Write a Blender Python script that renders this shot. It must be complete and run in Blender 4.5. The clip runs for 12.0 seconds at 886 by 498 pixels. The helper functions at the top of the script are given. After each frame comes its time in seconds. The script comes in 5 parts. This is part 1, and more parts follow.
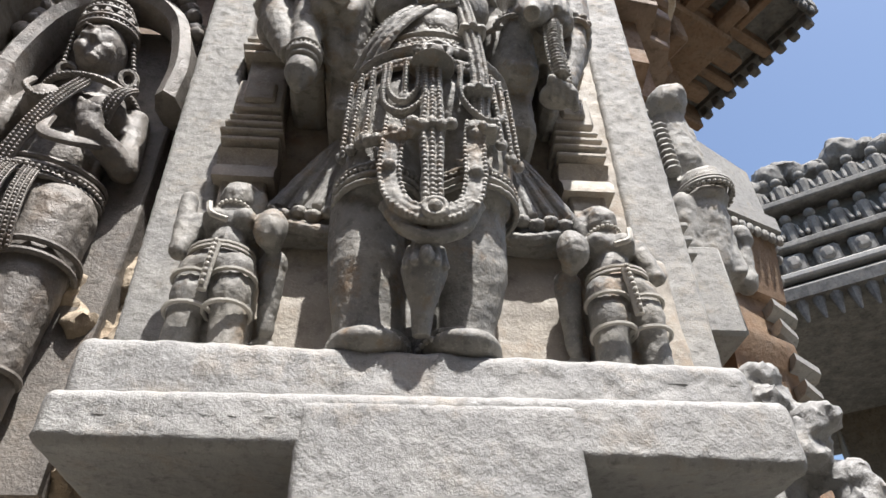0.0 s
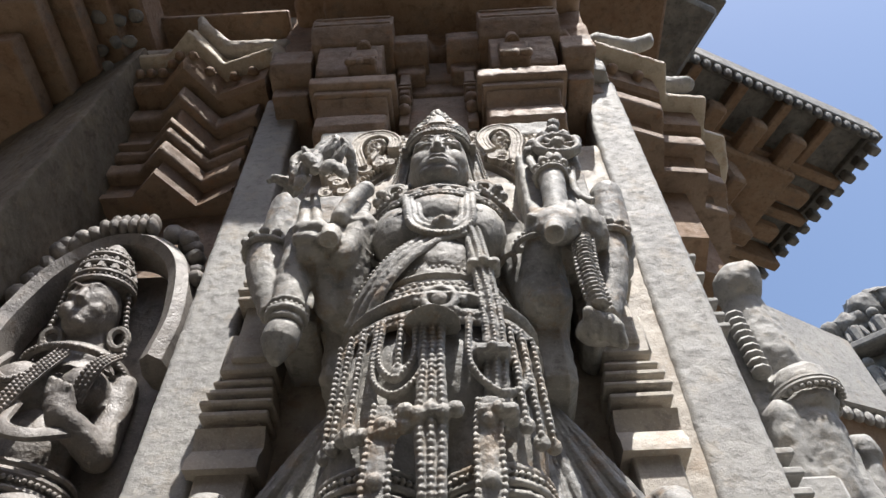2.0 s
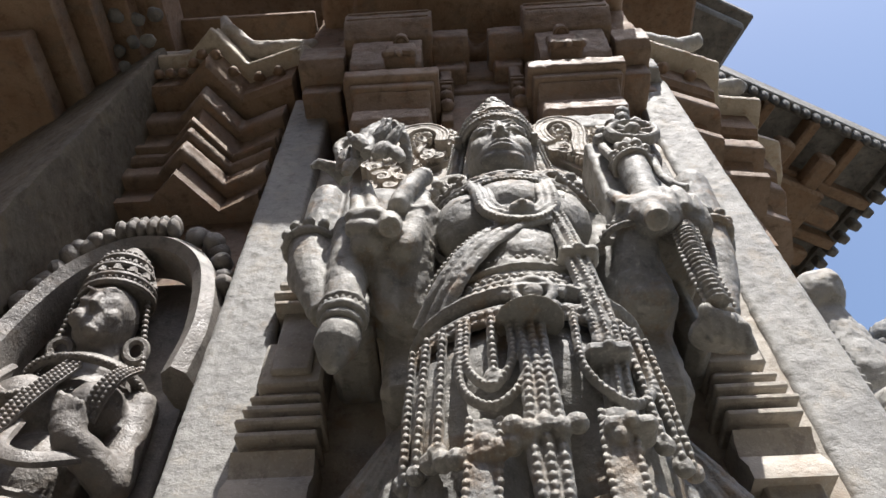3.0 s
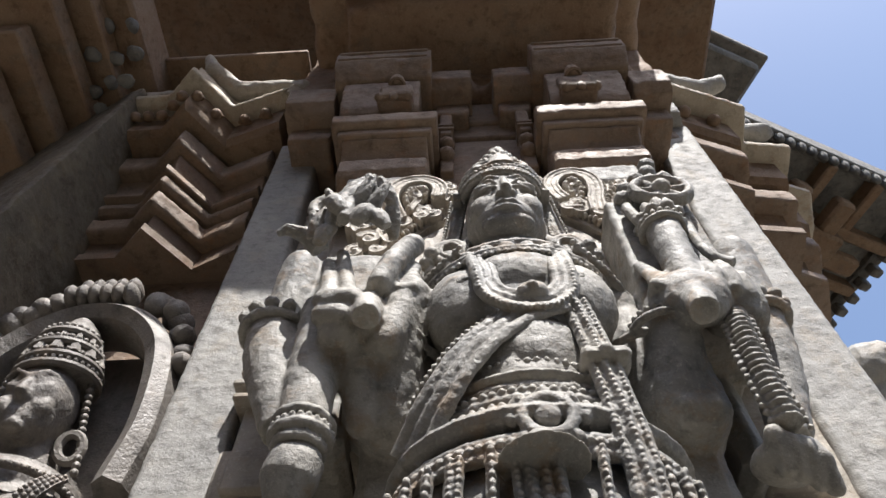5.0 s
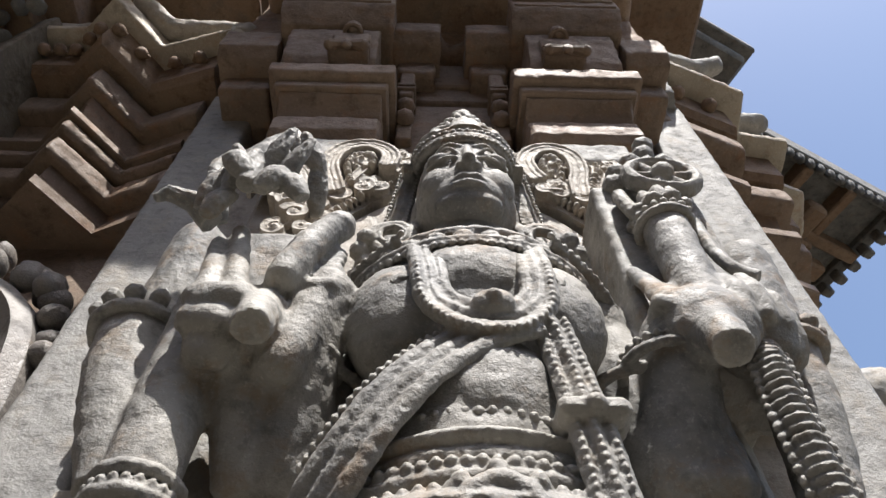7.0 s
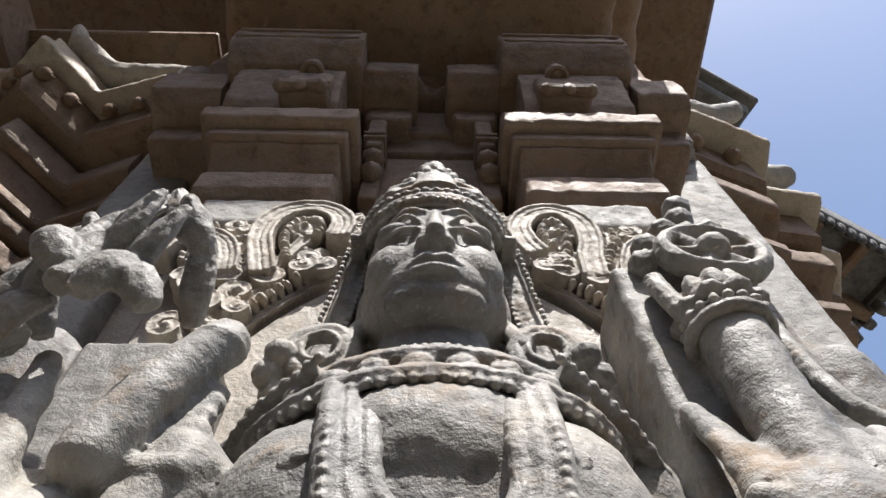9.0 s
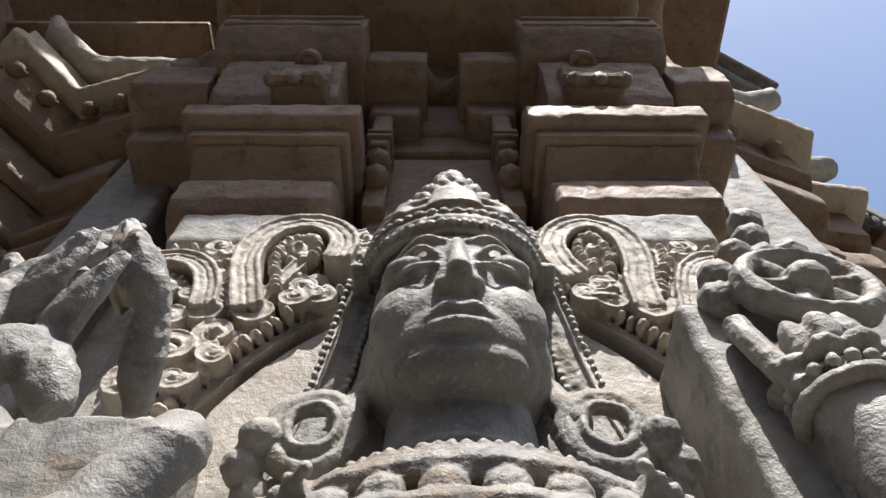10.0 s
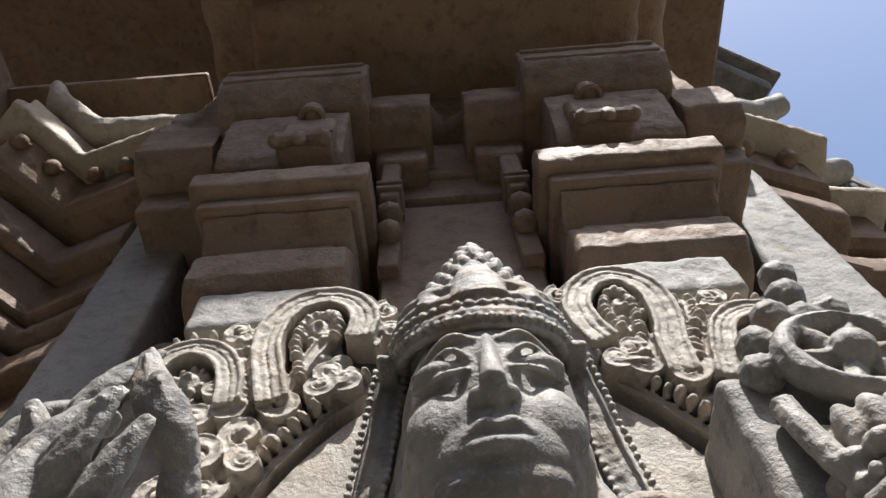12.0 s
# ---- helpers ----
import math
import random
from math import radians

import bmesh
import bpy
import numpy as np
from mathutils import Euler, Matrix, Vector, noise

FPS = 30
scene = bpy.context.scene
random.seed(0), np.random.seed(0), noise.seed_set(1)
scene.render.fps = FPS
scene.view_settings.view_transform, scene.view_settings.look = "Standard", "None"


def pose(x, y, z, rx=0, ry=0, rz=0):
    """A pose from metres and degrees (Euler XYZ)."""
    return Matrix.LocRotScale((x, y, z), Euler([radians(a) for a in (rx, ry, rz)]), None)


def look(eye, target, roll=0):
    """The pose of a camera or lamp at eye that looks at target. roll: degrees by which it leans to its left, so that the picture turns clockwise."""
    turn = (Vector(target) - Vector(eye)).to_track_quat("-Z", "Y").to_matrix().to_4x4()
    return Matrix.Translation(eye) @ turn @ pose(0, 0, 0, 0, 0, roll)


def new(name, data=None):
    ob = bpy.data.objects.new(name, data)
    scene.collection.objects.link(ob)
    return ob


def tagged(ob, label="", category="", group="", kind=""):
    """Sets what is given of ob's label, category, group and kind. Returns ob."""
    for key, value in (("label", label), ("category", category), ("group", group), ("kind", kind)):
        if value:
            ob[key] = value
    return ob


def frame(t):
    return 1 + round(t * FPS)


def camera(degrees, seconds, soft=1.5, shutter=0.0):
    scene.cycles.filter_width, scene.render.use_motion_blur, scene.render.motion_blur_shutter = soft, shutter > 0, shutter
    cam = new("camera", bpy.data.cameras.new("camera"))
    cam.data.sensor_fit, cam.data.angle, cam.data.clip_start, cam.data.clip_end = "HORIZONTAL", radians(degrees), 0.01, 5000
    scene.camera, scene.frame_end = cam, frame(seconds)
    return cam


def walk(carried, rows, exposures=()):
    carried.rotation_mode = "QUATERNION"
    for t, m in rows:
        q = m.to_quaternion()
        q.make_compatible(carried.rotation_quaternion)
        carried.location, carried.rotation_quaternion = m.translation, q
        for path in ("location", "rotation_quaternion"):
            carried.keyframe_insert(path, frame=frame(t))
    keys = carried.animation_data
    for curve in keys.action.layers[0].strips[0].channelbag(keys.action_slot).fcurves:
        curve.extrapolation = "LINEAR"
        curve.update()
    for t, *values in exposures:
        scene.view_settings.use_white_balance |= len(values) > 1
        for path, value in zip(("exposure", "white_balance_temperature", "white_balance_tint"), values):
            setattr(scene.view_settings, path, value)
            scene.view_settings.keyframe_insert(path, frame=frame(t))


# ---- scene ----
cam = camera(66.1, 12.0)
PATH = [
    (0.0, -0.0637, 0.0000, 1.4000, 129.75, 1.48, -5.08),
    (0.5, -0.0413, 0.0483, 1.4713, 134.06, 2.57, -4.73),
    (1.0, 0.0098, 0.0304, 1.5434, 136.64, 1.13, 0.44),
    (1.5, 0.0307, -0.0031, 1.6079, 140.06, 0.42, 2.86),
    (2.0, 0.0199, 0.0337, 1.6393, 142.58, 0.86, 2.96),
    (2.5, -0.0276, 0.1000, 1.6780, 144.02, 0.84, 2.84),
    (3.0, -0.0692, 0.1466, 1.7197, 145.14, 0.61, 3.21),
    (5.0, -0.0561, 0.1922, 1.8731, 148.22, -0.01, 3.23),
    (5.5, -0.0403, 0.2281, 1.9230, 148.31, 0.79, 3.42),
    (6.0, -0.0361, 0.2471, 1.9694, 147.51, 0.43, 2.03),
    (6.5, -0.0371, 0.2661, 2.0042, 145.93, 0.01, -0.32),
    (7.0, -0.0379, 0.2817, 2.0315, 146.30, 0.42, -1.55),
    (9.0, -0.0075, 0.3616, 2.2234, 150.77, 0.84, -1.32),
    (9.5, 0.0044, 0.3649, 2.2744, 150.78, 0.61, 0.28),
    (10.0, -0.0146, 0.3862, 2.3229, 149.84, 0.68, -0.37),
    (10.5, -0.0087, 0.3971, 2.3595, 150.14, 1.90, -0.50),
    (11.0, -0.0016, 0.3927, 2.3781, 150.74, 2.21, 0.07),
    (11.5, 0.0108, 0.3833, 2.3702, 150.79, 2.28, -0.27),
    (12.0, -0.0205, 0.3492, 2.3588, 150.43, 2.14, 3.88),
]
walk(cam, [(t, pose(x, y, z, rx, ry, rz)) for t, x, y, z, rx, ry, rz in PATH], [(0.0, 0.93, 6100, 11), (5.0, 0.91, 6100, 11), (8.0, 0.80, 6100, 11), (12.0, 0.77, 6100, 11)])

# ---- light ----
SUN_WAY = Vector((0.36, -1.0, 2.3)).normalized()
world = bpy.data.worlds.new("sky")
scene.world = world
world.use_nodes = True
wn = world.node_tree.nodes
sky = wn.new("ShaderNodeTexSky")
sky.sky_type, sky.sun_disc = 'NISHITA', False
sky.sun_elevation = math.asin(SUN_WAY.z)
sky.sun_rotation = math.atan2(SUN_WAY.x, SUN_WAY.y)
sky.air_density, sky.dust_density, sky.ozone_density = 1.15, 2.8, 0.7
world.node_tree.links.new(sky.outputs[0], wn["Background"].inputs[0])
wn["Background"].inputs[1].default_value = 0.108
sun = new("sun", bpy.data.lights.new("sun", 'SUN'))
sun.data.energy, sun.data.angle, sun.data.color = 5.0, radians(0.5), (1.0, 0.935, 0.84)
sun.matrix_world = look(SUN_WAY * 20, (0, 0, 0))


# ---- materials ----
def stone(name, a, b, stain, rough=0.7, amount=0.45, bump=0.5, pits=0.0, grain=1.0, streak=(1, 1, 1), metal_gloss=0.5, wear=0.0):
    """Weathered stone: two tones in blotches, fine grain, rusty stains, pecked or pitted relief."""
    m = bpy.data.materials.new(name)
    m.use_nodes = True
    nt = m.node_tree
    nd, ln = nt.nodes, nt.links.new
    bs = nd["Principled BSDF"]
    co = nd.new("ShaderNodeTexCoord")
    mp = nd.new("ShaderNodeMapping")
    mp.inputs["Scale"].default_value = streak
    ln(co.outputs["Object"], mp.inputs[0])

    def noise_at(scale, detail=5.0, roughness=0.6, straight=False):
        n = nd.new("ShaderNodeTexNoise")
        n.inputs["Scale"].default_value, n.inputs["Detail"].default_value, n.inputs["Roughness"].default_value = scale, detail, roughness
        ln(co.outputs["Object"] if straight else mp.outputs[0], n.inputs["Vector"])
        return n.outputs["Fac"]

    def ramp(fac, lo, hi):
        r = nd.new("ShaderNodeMapRange")
        r.inputs["From Min"].default_value, r.inputs["From Max"].default_value = lo, hi
        ln(fac, r.inputs["Value"])
        return r.outputs[0]

    def mix(fac, c1, c2, mode='MIX'):
        x = nd.new("ShaderNodeMix")
        x.data_type, x.blend_type = 'RGBA', mode
        if hasattr(fac, "is_linked"):
            ln(fac, x.inputs[0])
        else:
            x.inputs[0].default_value = fac
        for c, i in ((c1, 6), (c2, 7)):
            if hasattr(c, "is_linked"):
                ln(c, x.inputs[i])
            else:
                x.inputs[i].default_value = (*c, 1)
        return x.outputs[2]

    big = noise_at(9, 6, 0.65, True)
    mid = noise_at(38 * grain, 5, 0.7)
    fine = noise_at(230 * grain, 3, 0.7)
    spots = noise_at(17, 7, 0.72, True)
    col = mix(ramp(big, 0.36, 0.64), a, b)
    dark = tuple(0.55 * v for v in a)
    col = mix(ramp(mid, 0.52, 0.78), col, dark)
    st = nd.new("ShaderNodeMath")
    st.operation = 'MULTIPLY'
    ln(ramp(spots, 0.53, 0.68), st.inputs[0])
    st.inputs[1].default_value = amount
    col = mix(st.outputs[0], col, stain)
    light = tuple(min(0.85, 1.5 * v) for v in b)
    fl = nd.new("ShaderNodeMath")
    fl.operation = 'MULTIPLY'
    ln(ramp(fine, 0.55, 0.75), fl.inputs[0])
    fl.inputs[1].default_value = 0.45
    col = mix(fl.outputs[0], col, light)
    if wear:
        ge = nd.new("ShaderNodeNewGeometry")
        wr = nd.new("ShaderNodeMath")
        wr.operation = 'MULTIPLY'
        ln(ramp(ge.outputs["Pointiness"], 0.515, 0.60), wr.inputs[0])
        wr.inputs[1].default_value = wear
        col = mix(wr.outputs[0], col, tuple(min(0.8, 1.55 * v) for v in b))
    ln(col, bs.inputs["Base Color"])
    r = nd.new("ShaderNodeMapRange")
    r.inputs["From Min"].default_value, r.inputs["From Max"].default_value = 0.35, 0.68
    r.inputs["To Min"].default_value, r.inputs["To Max"].default_value = max(0.2, rough - 0.14), min(1.0, rough + 0.16)
    ln(mid, r.inputs["Value"])
    ln(r.outputs[0], bs.inputs["Roughness"])
    bs.inputs["Specular IOR Level"].default_value = metal_gloss
    hgt = nd.new("ShaderNodeMath")
    hgt.operation = 'MULTIPLY_ADD'
    ln(fine, hgt.inputs[0])
    hgt.inputs[1].default_value = 0.35
    ln(mid, hgt.inputs[2])
    out = hgt.outputs[0]
    if pits:
        v = nd.new("ShaderNodeTexVoronoi")
        v.inputs["Scale"].default_value = 55 * grain
        ln(mp.outputs[0], v.inputs["Vector"])
        p = nd.new("ShaderNodeMath")
        p.operation = 'MULTIPLY_ADD'
        ln(ramp(v.outputs["Distance"], 0.0, 0.5), p.inputs[0])
        p.inputs[1].default_value = pits
        ln(out, p.inputs[2])
        out = p.outputs[0]
    bp = nd.new("ShaderNodeBump")
    bp.inputs["Strength"].default_value, bp.inputs["Distance"].default_value = bump, 0.006
    ln(out, bp.inputs["Height"])
    ln(bp.outputs[0], bs.inputs["Normal"])
    return m


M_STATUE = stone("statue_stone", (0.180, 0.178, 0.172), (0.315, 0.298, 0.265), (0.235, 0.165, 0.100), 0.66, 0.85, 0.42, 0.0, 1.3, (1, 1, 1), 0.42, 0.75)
# Darker copy of the statue stone: the niche's shade is in its colour
M_SHADY = stone("shaded_statue_stone", (0.145, 0.132, 0.12), (0.235, 0.213, 0.188), (0.22, 0.16, 0.11), 0.55, 0.5, 0.6)
M_STRIP = stone("dressed_stone", (0.270, 0.265, 0.254), (0.348, 0.338, 0.314), (0.40, 0.33, 0.24), 0.75, 0.4, 0.42, 0.12, 1.7, (0.9, 1, 1.1))
M_SLAB = stone("chiselled_stone", (0.265, 0.262, 0.256), (0.345, 0.338, 0.322), (0.37, 0.31, 0.24), 0.64, 0.45, 0.5, 0.16, 1.9)
M_BACK = stone("buff_stone", (0.33, 0.30, 0.26), (0.45, 0.405, 0.34), (0.36, 0.27, 0.185), 0.7, 0.6, 0.45, 0.1)
M_CAP = stone("brown_stone", (0.185, 0.130, 0.090), (0.265, 0.195, 0.140), (0.27, 0.15, 0.08), 0.7, 0.7, 0.5)
M_RUST = stone("rusty_stone", (0.22, 0.135, 0.08), (0.27, 0.19, 0.125), (0.15, 0.12, 0.095), 0.8, 0.6, 0.6, 0.15)
M_RUBBLE = stone("rubble_stone", (0.36, 0.29, 0.21), (0.44, 0.37, 0.28), (0.22, 0.17, 0.12), 0.9, 0.6, 1.0, 0.9, 0.7)
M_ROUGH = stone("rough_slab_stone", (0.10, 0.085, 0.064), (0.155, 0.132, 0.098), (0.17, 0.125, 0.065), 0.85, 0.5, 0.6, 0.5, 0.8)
# Paler than the piers' brown stone, with sunlight put into the colour
M_SUNLIT = stone("sunlit_pale_stone", (0.42, 0.36, 0.28), (0.50, 0.44, 0.345), (0.36, 0.22, 0.12), 0.65, 0.6, 0.45)
M_FAR = stone("grey_far_stone", (0.115, 0.113, 0.107), (0.23, 0.222, 0.205), (0.22, 0.18, 0.14), 0.8, 0.5, 0.5)
M_GROUND = stone("paving_stone", (0.085, 0.08, 0.065), (0.12, 0.11, 0.09), (0.07, 0.06, 0.05), 0.9, 0.4, 0.5)


# ---- shapes ----
class Geo:
    """Collects vertices and faces of one mesh."""

    def __init__(self):
        self.v, self.f = [], []

    def add(self, verts, faces):
        n = len(self.v)
        self.v += [tuple(p) for p in verts]
        self.f += [tuple(i + n for i in q) for q in faces]
        return self

    def box(self, x0, x1, y0, y1, z0, z1, c=0.004, m=None):
        """A box with chamfered edges."""
        lo, hi = (x0, y0, z0), (x1, y1, z1)
        c = min(c, *(0.4 * (b - a) for a, b in zip(lo, hi)))
        vs, at = [], {}
        for sx in (0, 1):
            for sy in (0, 1):
                for sz in (0, 1):
                    s = (sx, sy, sz)
                    for ax in range(3):
                        p = [(hi[k] if s[k] else lo[k]) + (0 if k == ax else (-c if s[k] else c)) for k in range(3)]
                        at[(s, ax)] = len(vs)
                        vs.append(p)
        fs = []
        for ax in range(3):
            u, w = [k for k in range(3) if k != ax]
            for side in (0, 1):
                q = []
                for a, b in ((0, 0), (1, 0), (1, 1), (0, 1)):
                    s = [0, 0, 0]
                    s[ax], s[u], s[w] = side, a, b
                    q.append(at[(tuple(s), ax)])
                fs.append(q if (side == 1) == (ax != 1) else q[::-1])
            for a in (0, 1):
                for b in (0, 1):
                    s0, s1 = [0, 0, 0], [0, 0, 0]
                    s0[u], s0[w], s0[ax] = a, b, 0
                    s1[u], s1[w], s1[ax] = a, b, 1
                    s0, s1 = tuple(s0), tuple(s1)
                    q = [at[(s0, u)], at[(s1, u)], at[(s1, w)], at[(s0, w)]]
                    fs.append(q if ((a == b) == (ax == 1)) else q[::-1])
        for (sx, sy, sz) in {k[0] for k in at}:
            q = [at[((sx, sy, sz), k)] for k in range(3)]
            fs.append(q if (sx + sy + sz) % 2 else q[::-1])
        if m is not None:
            vs = [m @ Vector(p) for p in vs]
        return self.add(vs, fs)

    def ball(self, c, r, n=12, k=8, m=None):
        """An ellipsoid with radii r (a number or three), turned by the matrix m."""
        r = (r, r, r) if isinstance(r, (int, float)) else r
        vs = [(0, 0, -1)]
        for i in range(1, k):
            a = math.pi * i / k - math.pi / 2
            vs += [(math.cos(a) * math.cos(2 * math.pi * j / n), math.cos(a) * math.sin(2 * math.pi * j / n), math.sin(a)) for j in range(n)]
        vs.append((0, 0, 1))
        fs = [(0, 1 + (j + 1) % n, 1 + j) for j in range(n)]
        for i in range(k - 2):
            b = 1 + i * n
            fs += [(b + j, b + (j + 1) % n, b + n + (j + 1) % n, b + n + j) for j in range(n)]
        b = 1 + (k - 2) * n
        fs += [(b + j, b + (j + 1) % n, len(vs) - 1) for j in range(n)]
        out = []
        for p in vs:
            q = Vector((p[0] * r[0], p[1] * r[1], p[2] * r[2]))
            out.append((m @ q if m is not None else q) + Vector(c))
        return self.add(out, fs)

    def tube(self, pts, radii, n=10, flat=1.0, closed=False, up=(0, 1, 0)):
        """A tube along points, with a radius for each; flat squeezes it along up."""
        pts = [Vector(p) for p in pts]
        if isinstance(radii, (int, float)):
            radii = [radii] * len(pts)
        vs, fs, k = [], [], len(pts)
        for i, p in enumerate(pts):
            a = pts[(i - 1) % k] if (closed or i) else p
            b = pts[(i + 1) % k] if (closed or i < k - 1) else p
            d = (b - a).normalized()
            u = Vector(up) - d * Vector(up).dot(d)
            if u.length < 0.05:
                u = Vector((1, 0, 0)) - d * d.x
            u.normalize()
            w = d.cross(u)
            vs += [p + radii[i] * (u * (flat * math.cos(2 * math.pi * j / n)) + w * math.sin(2 * math.pi * j / n)) for j in range(n)]
        for i in range(k if closed else k - 1):
            a, b = i * n, ((i + 1) % k) * n
            fs += [(a + j, a + (j + 1) % n, b + (j + 1) % n, b + j) for j in range(n)]
        if not closed:
            fs += [tuple(range(n))[::-1], tuple((k - 1) * n + j for j in range(n))]
        return self.add(vs, fs)

    def limb(self, a, b, r0, r1, n=14):
        """A tapered limb with rounded ends."""
        self.tube([a, b], [r0, r1], n)
        return self.ball(a, r0, n, 8).ball(b, r1, n, 8)

    def beads(self, pts, r, gap=2.1, squash=1.0):
        """A string of beads along points."""
        r *= 0.84
        pts = [Vector(p) for p in pts]
        left = 0.0
        for a, b in zip(pts, pts[1:]):
            d = (b - a).length
            t = left
            while t < d:
                self.ball(a.lerp(b, t / d), (r, r, r * squash), 7, 5)
                t += r * gap
            left = t - d
        return self

    def loft(self, outline, profile, back):
        """Courses of mouldings: the plan outline (x, y), set back by d at each height z."""
        vs, n = [], len(outline) + 2
        for d, z in profile:
            ring = [(x, y + d, z) for x, y in outline]
            vs += ring + [(outline[-1][0], back, z), (outline[0][0], back, z)]
        fs = [tuple(range(n))[::-1], tuple((len(profile) - 1) * n + j for j in range(n))]
        for i in range(len(profile) - 1):
            fs += [(i * n + j, i * n + (j + 1) % n, (i + 1) * n + (j + 1) % n, (i + 1) * n + j) for j in range(n)]
        return self.add(vs, fs)

    def take(self, other, m=None):
        return self.add([m @ Vector(p) for p in other.v] if m is not None else other.v, other.f)

    def worn(self, voxel=0.004):
        """The same block with chipped, rounded arrises."""
        return self.fused(voxel, 1, 0.0016, 48)

    def mesh(self, name):
        me = bpy.data.meshes.new(name)
        me.from_pydata(self.v, [], self.f)
        me.update()
        return me

    def fused(self, voxel, smooth=6, rough=0.0, freq=40.0):
        """The same solid as one carved skin: overlapping shapes grown together, softened and weathered."""
        ob = new("carving", self.mesh("carving"))
        a = ob.modifiers.new("skin", 'REMESH')
        a.mode, a.voxel_size = 'VOXEL', voxel
        b = ob.modifiers.new("soften", 'SMOOTH')
        b.factor, b.iterations = 0.5, smooth
        me = bpy.data.meshes.new_from_object(ob.evaluated_get(bpy.context.evaluated_depsgraph_get()))
        co = np.empty(len(me.vertices) * 3)
        me.vertices.foreach_get("co", co)
        co = co.reshape(-1, 3)
        if rough:
            off = np.array([noise.turbulence_vector(Vector(p) * freq, 3, False) for p in co])
            co = co + off * rough
        out = Geo()
        out.v = [tuple(p) for p in co]
        out.f = [tuple(p.vertices) for p in me.polygons]
        old = ob.data
        bpy.data.objects.remove(ob)
        bpy.data.meshes.remove(old)
        bpy.data.meshes.remove(me)
        return out


def finish(name, geo, material, smooth=True):
    me = geo.mesh(name)
    bm = bmesh.new()
    bm.from_mesh(me)
    bmesh.ops.recalc_face_normals(bm, faces=bm.faces)
    bm.to_mesh(me)
    bm.free()
    me.materials.append(material)
    if smooth:
        me.polygons.foreach_set("use_smooth", [True] * len(me.polygons))
        me.set_sharp_from_angle(angle=radians(38))
    return new(name, me)


def part(name, geo, material, parent, label="", smooth=True):
    ob = finish(name, geo, material, smooth)
    ob.parent = parent
    return tagged(ob, label) if label else ob


def arc(c, rx, rz, a0, a1, n=24, y=None):
    """Points on an upright arc round c, from angle a0 to a1 in degrees."""
    return [(c[0] + rx * math.cos(radians(a0 + (a1 - a0) * i / n)), c[1], c[2] + rz * math.sin(radians(a0 + (a1 - a0) * i / n))) for i in range(n + 1)]


def ring(c, rx, ry, n=36, a0=0, a1=360):
    """Points on a level ellipse round c."""
    k = n if a1 - a0 >= 360 else n + 1
    return [(c[0] + rx * math.cos(radians(a0 + (a1 - a0) * i / n)), c[1] + ry * math.sin(radians(a0 + (a1 - a0) * i / n)), c[2]) for i in range(k)]


def curve(pts, n=8):
    """A smooth curve through points."""
    p = [Vector(q) for q in pts]
    p = [2 * p[0] - p[1]] + p + [2 * p[-1] - p[-2]]
    out = []
    for i in range(1, len(p) - 2):
        for k in range(n):
            t = k / n
            a, b, c, d = p[i - 1], p[i], p[i + 1], p[i + 2]
            out.append(0.5 * (2 * b + (c - a) * t + (2 * a - 5 * b + 4 * c - d) * t * t + (3 * b - a - 3 * c + d) * t ** 3))
    return out + [p[-2]]


# ---- ground and closing walls ----
g = Geo().box(-400, 400, -400, 400, -0.3, 0.0, 0.01)
tagged(finish("ground", g, M_GROUND), "dusty stone paved temple court", "ground", kind="structure")

g = Geo()
g.box(-2.6, 0.46, 0.92, 1.6, 0.0, 4.4)
tagged(finish("wall_north", g.fused(0.03, 2, 0.012, 9), M_RUBBLE), "rubble core wall of the temple behind the carvings", "wall", kind="structure")
g = Geo().box(0.40, 0.52, 1.25, 3.2, 0.0, 5.0, 0.01).box(0.45, 1.6, 2.6, 3.4, 0.0, 5.3, 0.01)
tagged(finish("wall_east", g, M_RUST), "rust-stained temple wall set back in the star plan", "wall", kind="structure")
# Two walls out of view, added to hold back the low sky's fill light
for name, b in (("unseen_wall_south", (-5, 9, -5.0, -4.6, 0, 6.2)), ("unseen_wall_west", (-5.4, -5, -5.0, 6, 0, 6.2))):
    tagged(finish(name, Geo().box(*b, 0.03), M_CAP), "plain brown wall added unseen to cut sky light", "wall", kind="structure")
# plain plinth below the carved zone
g = Geo().box(-2.6, 0.46, 0.80, 1.2, 0.0, 1.55, 0.01)
tagged(finish("plinth", g, M_SLAB), "plain grey stone plinth of the temple", "plinth", kind="structure")

# ---- the panel that frames the statue ----
def panel_strip(x0, x1, lean, z1, front=0.74):
    g = Geo()
    g.box(x0, x1, front, 0.95, 1.70, z1, 0.005)
    s = g.fused(0.005, 1, 0.0011, 60)
    s.v = [(x + lean * (z - 2.4) * (1 if x > 0 else -1), y, z) for x, y, z in s.v]
    return s

ob = finish("jamb", panel_strip(-0.408, -0.321, 0.026, 3.21, 0.742), M_STRIP)
tagged(ob, "light grey dressed stone jamb beside the large statue", "jamb", "jambs of the niche", "structure")
ob = finish("jamb", panel_strip(0.322, 0.412, 0.03, 3.26, 0.765), M_STRIP)
tagged(ob, "light grey dressed stone jamb beside the large statue", "jamb", "jambs of the niche", "structure")
g = Geo().box(-0.345, 0.345, 0.772, 0.92, 1.70, 2.96, 0.003).box(-0.335, 0.335, 0.722, 0.90, 1.70, 2.005, 0.004)
tagged(finish("niche_back", g.fused(0.01, 2, 0.003, 25), M_BACK), "buff stone back of the statue niche", "niche back", kind="structure")

